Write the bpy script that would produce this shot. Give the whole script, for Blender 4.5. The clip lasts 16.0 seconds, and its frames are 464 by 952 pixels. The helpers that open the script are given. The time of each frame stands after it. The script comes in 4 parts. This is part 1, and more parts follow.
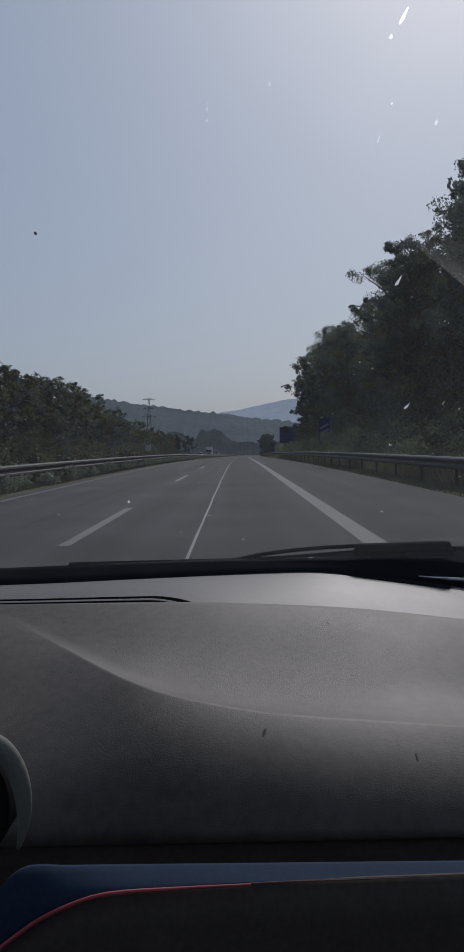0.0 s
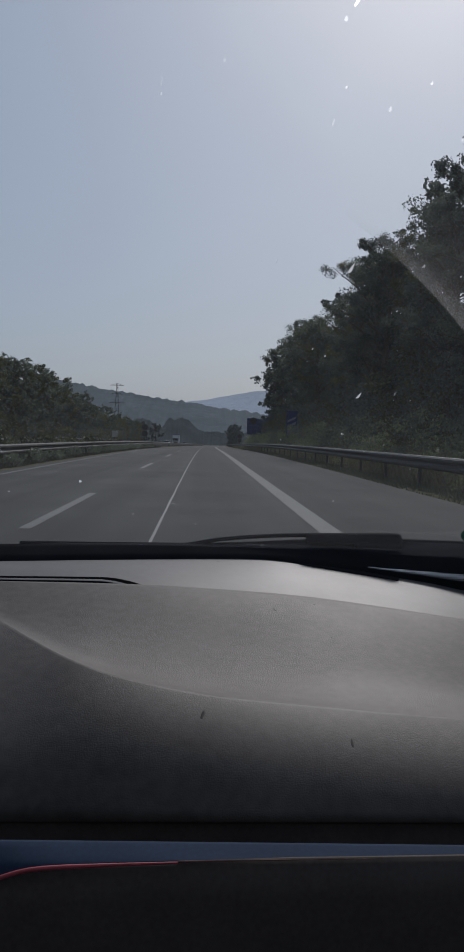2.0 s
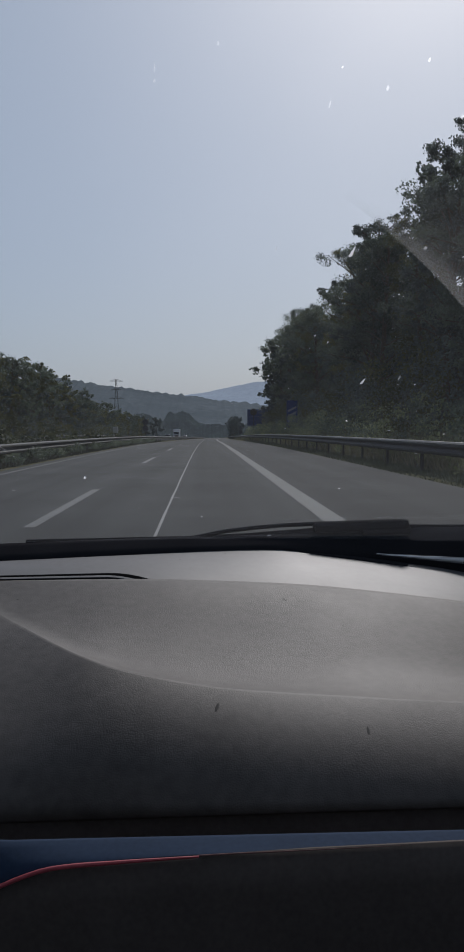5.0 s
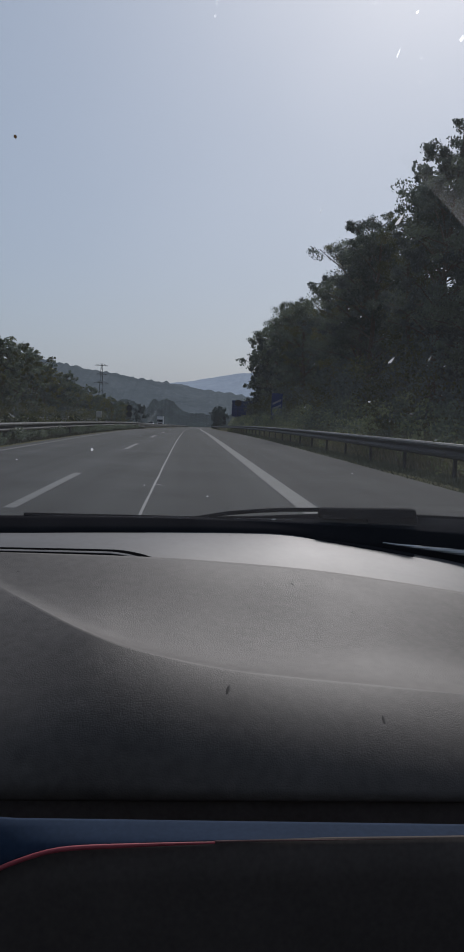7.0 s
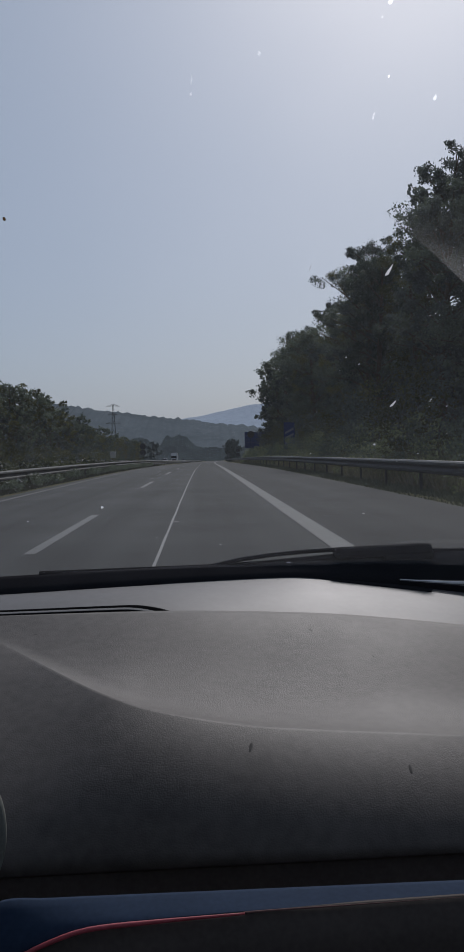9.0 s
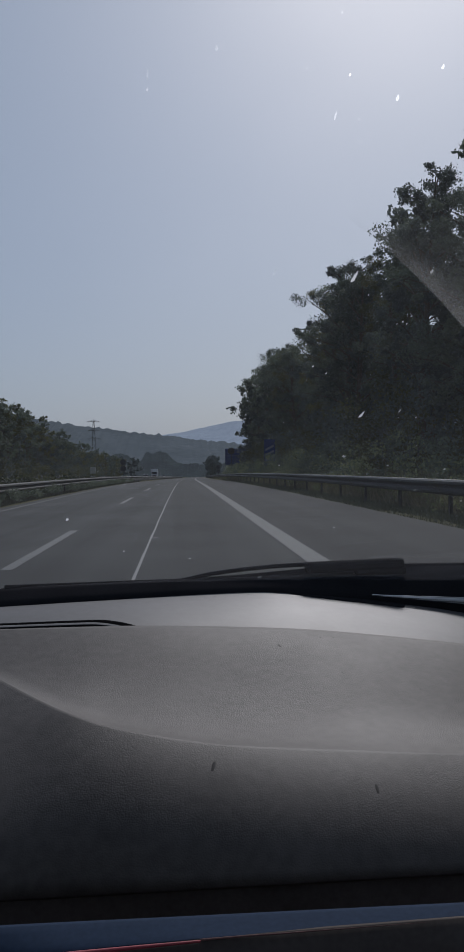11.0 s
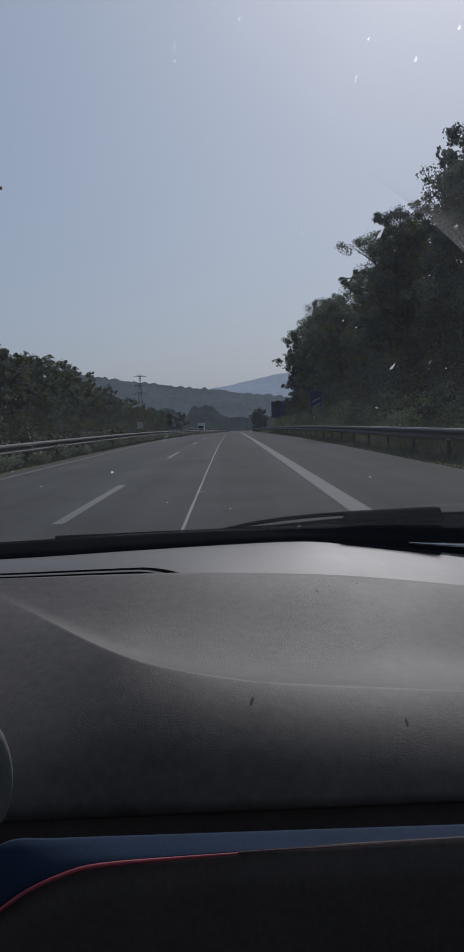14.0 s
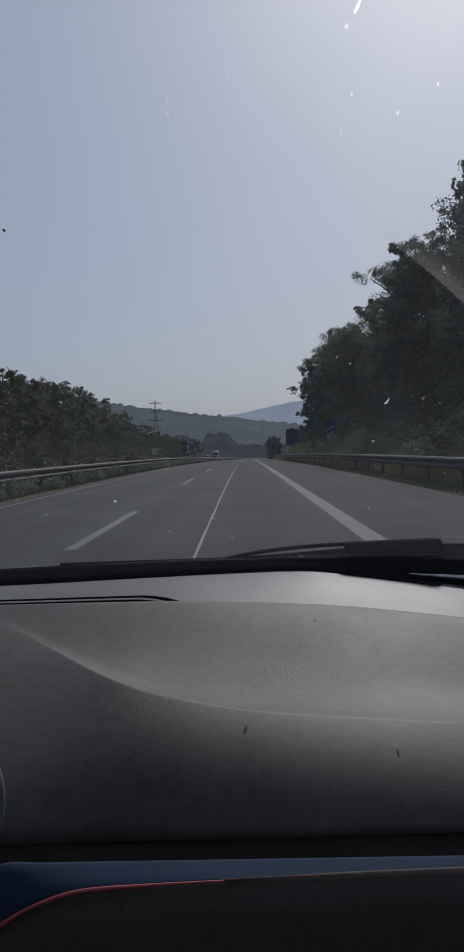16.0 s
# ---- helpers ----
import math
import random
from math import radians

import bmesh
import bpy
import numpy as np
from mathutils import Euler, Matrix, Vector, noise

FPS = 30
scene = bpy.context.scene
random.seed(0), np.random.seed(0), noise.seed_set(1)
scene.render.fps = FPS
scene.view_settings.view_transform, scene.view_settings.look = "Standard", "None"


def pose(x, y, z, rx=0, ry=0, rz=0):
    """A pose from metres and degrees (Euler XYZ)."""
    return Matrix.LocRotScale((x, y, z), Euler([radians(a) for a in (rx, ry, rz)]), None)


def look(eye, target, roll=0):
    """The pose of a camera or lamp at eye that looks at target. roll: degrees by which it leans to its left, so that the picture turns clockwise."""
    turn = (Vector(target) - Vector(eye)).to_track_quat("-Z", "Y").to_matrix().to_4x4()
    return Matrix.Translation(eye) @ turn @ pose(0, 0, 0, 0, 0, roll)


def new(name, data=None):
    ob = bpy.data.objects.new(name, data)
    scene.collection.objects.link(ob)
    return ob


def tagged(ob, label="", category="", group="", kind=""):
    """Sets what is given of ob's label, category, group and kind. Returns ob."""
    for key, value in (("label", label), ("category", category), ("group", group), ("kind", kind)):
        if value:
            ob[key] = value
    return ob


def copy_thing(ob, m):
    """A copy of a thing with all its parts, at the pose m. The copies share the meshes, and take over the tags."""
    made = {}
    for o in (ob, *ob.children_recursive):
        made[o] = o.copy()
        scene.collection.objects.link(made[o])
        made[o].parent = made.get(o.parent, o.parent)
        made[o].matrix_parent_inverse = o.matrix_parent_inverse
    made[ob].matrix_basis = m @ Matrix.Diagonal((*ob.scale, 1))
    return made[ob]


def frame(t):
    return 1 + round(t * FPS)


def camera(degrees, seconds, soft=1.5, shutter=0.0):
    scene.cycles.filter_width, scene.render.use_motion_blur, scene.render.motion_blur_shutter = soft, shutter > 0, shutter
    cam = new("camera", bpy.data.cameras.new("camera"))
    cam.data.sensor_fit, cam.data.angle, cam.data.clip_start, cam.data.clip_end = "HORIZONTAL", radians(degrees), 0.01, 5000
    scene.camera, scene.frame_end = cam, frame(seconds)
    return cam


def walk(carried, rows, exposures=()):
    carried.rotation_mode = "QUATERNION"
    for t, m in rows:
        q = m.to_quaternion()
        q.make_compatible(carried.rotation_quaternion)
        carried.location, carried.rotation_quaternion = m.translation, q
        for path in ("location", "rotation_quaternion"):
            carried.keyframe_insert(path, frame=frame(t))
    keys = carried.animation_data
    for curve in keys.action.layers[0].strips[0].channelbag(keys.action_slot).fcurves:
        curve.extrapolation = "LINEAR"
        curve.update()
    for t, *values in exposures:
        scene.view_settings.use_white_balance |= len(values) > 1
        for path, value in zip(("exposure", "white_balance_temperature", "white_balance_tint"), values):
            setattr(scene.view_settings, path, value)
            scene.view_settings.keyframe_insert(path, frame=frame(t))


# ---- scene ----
cam = camera(31.0, 16.0, soft=1.8)
walk(cam, [
    (0, pose(0.0003, -0.0181, 1.1098, 88.01, 0.77, 0.33)),
    (0.5, pose(0.0162, -0.0144, 1.1064, 87.60, -0.66, -0.06)),
    (1, pose(0.0353, -0.0237, 1.1111, 88.33, -0.75, -0.03)),
    (1.5, pose(0.0259, -0.0160, 1.1010, 87.38, -2.74, -1.80)),
    (2, pose(0.0128, -0.0177, 1.1044, 87.35, -1.66, -1.92)),
    (2.5, pose(0.0217, -0.0081, 1.1002, 86.19, -1.84, -2.40)),
    (3, pose(0.0064, -0.0065, 1.0985, 86.07, -0.19, -2.36)),
    (3.5, pose(0.0056, -0.0111, 1.0948, 86.45, -1.56, -1.80)),
    (4, pose(0.0111, -0.0153, 1.1040, 86.52, 0.67, -2.02)),
    (6.5, pose(-0.0047, 0.0032, 1.0958, 87.24, -1.43, -2.54)),
    (7, pose(-0.0172, 0.0099, 1.0905, 86.16, -2.35, -2.98)),
    (7.5, pose(-0.0278, 0.0067, 1.0930, 86.16, -2.06, -1.84)),
    (8, pose(-0.0195, -0.0020, 1.1096, 88.15, 0.16, -1.89)),
    (8.5, pose(-0.0183, 0.0149, 1.0889, 87.47, -1.42, -1.85)),
    (9, pose(-0.0110, 0.0109, 1.1066, 88.34, 1.38, -2.05)),
    (11.5, pose(0.0029, 0.0251, 1.0981, 89.46, 0.90, -3.49)),
    (12, pose(0.0083, 0.0109, 1.0947, 89.10, 0.06, -2.22)),
    (12.5, pose(0.0137, 0.0024, 1.0989, 89.44, 1.15, -2.13)),
    (13, pose(0.0073, -0.0102, 1.0948, 88.31, -0.20, 0.71)),
    (13.5, pose(0.0037, -0.0053, 1.0943, 86.44, -0.28, 0.49)),
    (14, pose(0.0074, -0.0036, 1.1014, 86.33, 1.84, -0.21)),
    (14.5, pose(0.0059, 0.0012, 1.0898, 86.15, 0.44, -0.26)),
    (15, pose(0.0082, -0.0057, 1.0946, 86.91, 0.72, 0.45)),
    (15.5, pose(0.0055, -0.0042, 1.0871, 86.78, 0.05, 0.50)),
    (16, pose(0.0206, -0.0168, 1.1049, 88.21, 1.33, 0.78)),
], exposures=[(0, -0.08, 6200, 14), (1, -0.1, 6200, 14), (2, -0.04, 6250, 13), (2.5, 0.1, 6250, 13), (3.5, 0.05, 6250, 13), (6.5, 0.15, 6250, 13), (8, -0.05, 6200, 14), (9, 0.0, 6200, 14),
                (11.5, -0.15, 6080, 14), (12.5, -0.2, 6080, 14), (13, -0.1, 6080, 14), (14.5, -0.08, 6100, 14), (16, -0.05, 6200, 14)])

# ---- world, sun ----
SUN_EL, SUN_AZ = radians(39), radians(17)
world = bpy.data.worlds.new("hazy_sky")
scene.world = world
world.use_nodes = True
wn = world.node_tree.nodes
wl = world.node_tree.links
sky = wn.new("ShaderNodeTexSky")
sky.sky_type = "NISHITA"
sky.sun_disc = False
sky.sun_elevation, sky.sun_rotation = SUN_EL, SUN_AZ
sky.air_density, sky.dust_density, sky.ozone_density = 1.0, 3.0, 3.0
# high haze: the clear sky shows through an even grey veil
veil = wn.new("ShaderNodeMix")
veil.data_type = "RGBA"
veil.inputs["B"].default_value = (5.5, 6.5, 7.85, 1)
cloud, thin = wn.new("ShaderNodeTexNoise"), wn.new("ShaderNodeMapRange")
cloud.inputs["Scale"].default_value, cloud.inputs["Detail"].default_value = 2.2, 3
thin.inputs["To Min"].default_value, thin.inputs["To Max"].default_value = 0.54, 0.76
wl.new(wn.new("ShaderNodeTexCoord").outputs["Generated"], cloud.inputs["Vector"])
wl.new(cloud.outputs["Fac"], thin.inputs["Value"])
wl.new(thin.outputs["Result"], veil.inputs["Factor"])
wl.new(sky.outputs["Color"], veil.inputs["A"])
wl.new(veil.outputs["Result"], wn["Background"].inputs["Color"])
wn["Background"].inputs["Strength"].default_value = 0.0615
sun = new("sun", bpy.data.lights.new("sun", "SUN"))
sun.data.energy, sun.data.angle, sun.data.color = 2.2, radians(8), (1.0, 0.96, 0.9)
sun_way = Vector((math.sin(SUN_AZ) * math.cos(SUN_EL), math.cos(SUN_AZ) * math.cos(SUN_EL), math.sin(SUN_EL)))
sun.matrix_world = look(sun_way * 100, (0, 0, 0))


# ---- materials ----
def mat(name, base, rough=0.7, vary=0.25, scale=8.0, fine=60.0, bump=0.2, metal=0.0, spec=0.5, tint=None, sheen=0.0):
    """Principled surface: two scales of colour variation and a fine relief."""
    m = bpy.data.materials.new(name)
    m.use_nodes = True
    n, l = m.node_tree.nodes, m.node_tree.links
    p = n["Principled BSDF"]
    p.inputs["Roughness"].default_value = rough
    p.inputs["Metallic"].default_value = metal
    p.inputs["Specular IOR Level"].default_value = spec
    co = n.new("ShaderNodeTexCoord")
    big, small = n.new("ShaderNodeTexNoise"), n.new("ShaderNodeTexNoise")
    for t, s in ((big, scale), (small, fine)):
        t.inputs["Scale"].default_value = s
        t.inputs["Detail"].default_value = 4
        l.new(co.outputs["Object"], t.inputs["Vector"])
    add = n.new("ShaderNodeMath")
    add.operation = "ADD"
    l.new(big.outputs["Fac"], add.inputs[0])
    l.new(small.outputs["Fac"], add.inputs[1])
    ramp = n.new("ShaderNodeMapRange")
    ramp.inputs["From Min"].default_value, ramp.inputs["From Max"].default_value = 0.6, 1.4
    l.new(add.outputs[0], ramp.inputs["Value"])
    mix = n.new("ShaderNodeMix")
    mix.data_type = "RGBA"
    a = [c * (1 - vary) for c in base]
    b = [min(1, c * (1 + vary)) for c in (tint or base)]
    mix.inputs["A"].default_value, mix.inputs["B"].default_value = (*a, 1), (*b, 1)
    l.new(ramp.outputs["Result"], mix.inputs["Factor"])
    l.new(mix.outputs["Result"], p.inputs["Base Color"])
    if bump:
        bp = n.new("ShaderNodeBump")
        bp.inputs["Strength"].default_value = bump
        bp.inputs["Distance"].default_value = 0.2 / fine
        l.new(small.outputs["Fac"], bp.inputs["Height"])
        l.new(bp.outputs["Normal"], p.inputs["Normal"])
    return m


def grain_mat(name, base, rough, cell, strength, vary=0.15, spec=0.5):
    """Grained plastic or leather: small rounded cells in relief, dust in patches."""
    m = mat(name, base, rough, vary, 11, 120, 0, spec=spec)
    n, l = m.node_tree.nodes, m.node_tree.links
    p = n["Principled BSDF"]
    co = n["Texture Coordinate"]
    v = n.new("ShaderNodeTexVoronoi")
    v.feature = "F1"
    v.inputs["Scale"].default_value = 1 / cell
    l.new(co.outputs["Object"], v.inputs["Vector"])
    bp = n.new("ShaderNodeBump")
    bp.invert = True
    bp.inputs["Strength"].default_value = strength
    bp.inputs["Distance"].default_value = cell * 0.4
    l.new(v.outputs["Distance"], bp.inputs["Height"])
    l.new(bp.outputs["Normal"], p.inputs["Normal"])
    wear, worn = n.new("ShaderNodeTexNoise"), n.new("ShaderNodeMapRange")
    wear.inputs["Scale"].default_value, wear.inputs["Detail"].default_value = 9, 3
    l.new(co.outputs["Object"], wear.inputs["Vector"])
    worn.inputs["From Min"].default_value, worn.inputs["From Max"].default_value = 0.38, 0.62
    worn.inputs["To Min"].default_value, worn.inputs["To Max"].default_value = strength * 0.5, strength * 1.25
    l.new(wear.outputs["Fac"], worn.inputs["Value"])
    l.new(worn.outputs["Result"], bp.inputs["Strength"])
    d = n.new("ShaderNodeTexNoise")
    d.inputs["Scale"].default_value, d.inputs["Detail"].default_value = 14, 6
    l.new(co.outputs["Object"], d.inputs["Vector"])
    r = n.new("ShaderNodeMapRange")
    r.inputs["From Min"].default_value, r.inputs["From Max"].default_value = 0.3, 0.7
    r.inputs["To Min"].default_value, r.inputs["To Max"].default_value = rough - 0.015, rough + 0.02
    l.new(d.outputs["Fac"], r.inputs["Value"])
    l.new(r.outputs["Result"], p.inputs["Roughness"])
    return m


def leaf_mat(name, dark, light, through_light=0.3):
    m = bpy.data.materials.new(name)
    m.use_nodes = True
    n, l = m.node_tree.nodes, m.node_tree.links
    p, out = n["Principled BSDF"], n["Material Output"]
    p.inputs["Roughness"].default_value = 0.6
    p.inputs["Specular IOR Level"].default_value = 0.2
    geo, obj = n.new("ShaderNodeNewGeometry"), n.new("ShaderNodeObjectInfo")
    add = n.new("ShaderNodeMath")
    add.operation = "MULTIPLY_ADD"
    add.inputs[1].default_value = 0.42
    sc = n.new("ShaderNodeMath")
    sc.operation = "MULTIPLY"
    sc.inputs[1].default_value = 0.4
    l.new(obj.outputs["Random"], sc.inputs[0])
    l.new(geo.outputs["Random Per Island"], add.inputs[0])
    l.new(sc.outputs[0], add.inputs[2])
    mix = n.new("ShaderNodeMix")
    mix.data_type = "RGBA"
    mix.inputs["A"].default_value, mix.inputs["B"].default_value = (*dark, 1), (*light, 1)
    bough, tone, both = n.new("ShaderNodeTexNoise"), n.new("ShaderNodeMapRange"), n.new("ShaderNodeMath")
    bough.inputs["Scale"].default_value, bough.inputs["Detail"].default_value = 0.55, 2
    l.new(geo.outputs["Position"], bough.inputs["Vector"])
    tone.inputs["From Min"].default_value, tone.inputs["From Max"].default_value = 0.4, 0.66
    tone.inputs["To Max"].default_value = 0.42
    l.new(bough.outputs["Fac"], tone.inputs["Value"])
    l.new(add.outputs[0], both.inputs[0])
    l.new(tone.outputs["Result"], both.inputs[1])
    l.new(both.outputs[0], mix.inputs["Factor"])
    l.new(mix.outputs["Result"], p.inputs["Base Color"])
    tr = n.new("ShaderNodeBsdfTranslucent")
    l.new(mix.outputs["Result"], tr.inputs["Color"])
    ms = n.new("ShaderNodeMixShader")
    ms.inputs[0].default_value = through_light
    l.new(p.outputs[0], ms.inputs[1])
    l.new(tr.outputs[0], ms.inputs[2])
    l.new(ms.outputs[0], out.inputs["Surface"])
    return m


def glass_mat(name, tint):
    """Thin sheet: clear, with a mirror sheen at grazing angles."""
    m = bpy.data.materials.new(name)
    m.use_nodes = True
    n, l = m.node_tree.nodes, m.node_tree.links
    n.remove(n["Principled BSDF"])
    t, g, fr, ms = n.new("ShaderNodeBsdfTransparent"), n.new("ShaderNodeBsdfGlossy"), n.new("ShaderNodeFresnel"), n.new("ShaderNodeMixShader")
    t.inputs["Color"].default_value = (*tint, 1)
    g.inputs["Roughness"].default_value = 0.02
    fr.inputs["IOR"].default_value = 1.1
    l.new(fr.outputs[0], ms.inputs[0])
    l.new(t.outputs[0], ms.inputs[1])
    l.new(g.outputs[0], ms.inputs[2])
    # road grime: a thin even veil of scattering dust, patchy at hand size
    tr, co, nz, mr, dusty = n.new("ShaderNodeBsdfTranslucent"), n.new("ShaderNodeTexCoord"), n.new("ShaderNodeTexNoise"), n.new("ShaderNodeMapRange"), n.new("ShaderNodeMixShader")
    tr.inputs["Color"].default_value = (0.8, 0.82, 0.88, 1)
    nz.inputs["Scale"].default_value, nz.inputs["Detail"].default_value = 7, 6
    mr.inputs["To Min"].default_value, mr.inputs["To Max"].default_value = 0.008, 0.024
    l.new(co.outputs["Object"], nz.inputs["Vector"])
    l.new(nz.outputs["Fac"], mr.inputs["Value"])
    l.new(mr.outputs["Result"], dusty.inputs[0])
    l.new(ms.outputs[0], dusty.inputs[1])
    l.new(tr.outputs[0], dusty.inputs[2])
    l.new(dusty.outputs[0], n["Material Output"].inputs["Surface"])
    return m


def dots_mat(name, a, b, pitch):
    """Printed dots in an even raster."""
    m = mat(name, a, 0.8, 0.1, 20, 300, 0.0, spec=0.0)
    n, l = m.node_tree.nodes, m.node_tree.links
    v, mr, mix = n.new("ShaderNodeTexVoronoi"), n.new("ShaderNodeMapRange"), n.new("ShaderNodeMix")
    v.inputs["Scale"].default_value, v.inputs["Randomness"].default_value = 1 / pitch, 0.0
    l.new(n["Texture Coordinate"].outputs["Object"], v.inputs["Vector"])
    mr.inputs["From Min"].default_value, mr.inputs["From Max"].default_value = 0.3, 0.5
    l.new(v.outputs["Distance"], mr.inputs["Value"])
    mix.data_type = "RGBA"
    mix.inputs["A"].default_value, mix.inputs["B"].default_value = (*a, 1), (*b, 1)
    l.new(mr.outputs["Result"], mix.inputs["Factor"])
    l.new(mix.outputs["Result"], n["Principled BSDF"].inputs["Base Color"])
    return m


def splash_mat(name, cover=0.5):
    """Dried water marks: a pale film that spreads light onward."""
    m = bpy.data.materials.new(name)
    m.use_nodes = True
    n, l = m.node_tree.nodes, m.node_tree.links
    n.remove(n["Principled BSDF"])
    rf, tr, ms = n.new("ShaderNodeBsdfRefraction"), n.new("ShaderNodeBsdfTranslucent"), n.new("ShaderNodeMixShader")
    rf.inputs["Color"].default_value = tr.inputs["Color"].default_value = (0.92, 0.94, 0.96, 1)
    rf.inputs["Roughness"].default_value, rf.inputs["IOR"].default_value = 0.7, 1.2
    ms.inputs[0].default_value = 0.74
    l.new(rf.outputs[0], ms.inputs[1])
    l.new(tr.outputs[0], ms.inputs[2])
    clear, thin = n.new("ShaderNodeBsdfTransparent"), n.new("ShaderNodeMixShader")
    thin.inputs[0].default_value = cover
    l.new(clear.outputs[0], thin.inputs[1])
    l.new(ms.outputs[0], thin.inputs[2])
    l.new(thin.outputs[0], n["Material Output"].inputs["Surface"])
    return m


def sticker_mat(name, colour):
    """Thin coloured vinyl on glass: half see-through."""
    m = mat(name, colour, 0.5, 0.15, 60, 400, 0.0, spec=0.1)
    n, l = m.node_tree.nodes, m.node_tree.links
    t, ms = n.new("ShaderNodeBsdfTransparent"), n.new("ShaderNodeMixShader")
    t.inputs["Color"].default_value = (0.5, 0.8, 0.68, 1)
    ms.inputs[0].default_value = 0.45
    l.new(t.outputs[0], ms.inputs[1])
    l.new(n["Principled BSDF"].outputs[0], ms.inputs[2])
    l.new(ms.outputs[0], n["Material Output"].inputs["Surface"])
    return m


def film_mat(name, colour, cover, scale):
    """A thin dirty film on glass: part clear, part scattering."""
    m = bpy.data.materials.new(name)
    m.use_nodes = True
    n, l = m.node_tree.nodes, m.node_tree.links
    n.remove(n["Principled BSDF"])
    t, d, tr = n.new("ShaderNodeBsdfTransparent"), n.new("ShaderNodeBsdfDiffuse"), n.new("ShaderNodeBsdfTranslucent")
    d.inputs["Color"].default_value = tr.inputs["Color"].default_value = (*colour, 1)
    both, ms = n.new("ShaderNodeMixShader"), n.new("ShaderNodeMixShader")
    l.new(d.outputs[0], both.inputs[1])
    l.new(tr.outputs[0], both.inputs[2])
    co, nz, mr = n.new("ShaderNodeTexCoord"), n.new("ShaderNodeTexNoise"), n.new("ShaderNodeMapRange")
    nz.inputs["Scale"].default_value, nz.inputs["Detail"].default_value = scale, 5
    mr.inputs["To Min"].default_value, mr.inputs["To Max"].default_value = cover * 0.5, cover * 1.5
    l.new(co.outputs["Object"], nz.inputs["Vector"])
    l.new(nz.outputs["Fac"], mr.inputs["Value"])
    sep, thin, mul = n.new("ShaderNodeSeparateXYZ"), n.new("ShaderNodeMapRange"), n.new("ShaderNodeMath")
    thin.interpolation_type = "SMOOTHSTEP"
    thin.inputs["To Min"].default_value, thin.inputs["To Max"].default_value = 1, 0
    mul.operation = "MULTIPLY"
    l.new(co.outputs["UV"], sep.inputs[0])
    l.new(sep.outputs["Y"], thin.inputs["Value"])
    l.new(mr.outputs["Result"], mul.inputs[0])
    l.new(thin.outputs["Result"], mul.inputs[1])
    tip, mul2 = n.new("ShaderNodeMapRange"), n.new("ShaderNodeMath")
    tip.interpolation_type = "SMOOTHSTEP"
    tip.inputs["From Max"].default_value = 0.3
    tip.inputs["To Min"].default_value = 0.1
    mul2.operation = "MULTIPLY"
    l.new(sep.outputs["X"], tip.inputs["Value"])
    l.new(mul.outputs[0], mul2.inputs[0])
    l.new(tip.outputs["Result"], mul2.inputs[1])
    l.new(mul2.outputs[0], ms.inputs[0])
    l.new(t.outputs[0], ms.inputs[1])
    l.new(both.outputs[0], ms.inputs[2])
    l.new(ms.outputs[0], n["Material Output"].inputs["Surface"])
    return m


def asphalt_mat(name, base):
    """Worn asphalt: stone grain, hand-size blotches and long streaks along the traffic."""
    m = mat(name, base, 0.88, 0.42, 0.35, 55, 0.5, spec=0.15)
    n, l = m.node_tree.nodes, m.node_tree.links
    p, co = n["Principled BSDF"], n["Texture Coordinate"]
    mp, nz, mr, mix = n.new("ShaderNodeMapping"), n.new("ShaderNodeTexNoise"), n.new("ShaderNodeMapRange"), n.new("ShaderNodeMix")
    mp.inputs["Scale"].default_value = (1.1, 0.012, 1)
    nz.inputs["Scale"].default_value, nz.inputs["Detail"].default_value = 1.0, 5
    mr.inputs["From Min"].default_value, mr.inputs["From Max"].default_value = 0.3, 0.7
    mr.inputs["To Min"].default_value, mr.inputs["To Max"].default_value = 0.62, 1.38
    mix.data_type, mix.blend_type = "RGBA", "MULTIPLY"
    mix.inputs["Factor"].default_value = 1
    l.new(co.outputs["Object"], mp.inputs["Vector"])
    l.new(mp.outputs["Vector"], nz.inputs["Vector"])
    l.new(nz.outputs["Fac"], mr.inputs["Value"])
    src = p.inputs["Base Color"].links[0].from_socket
    l.new(src, mix.inputs["A"])
    l.new(mr.outputs["Result"], mix.inputs["B"])
    l.new(mix.outputs["Result"], p.inputs["Base Color"])
    return m


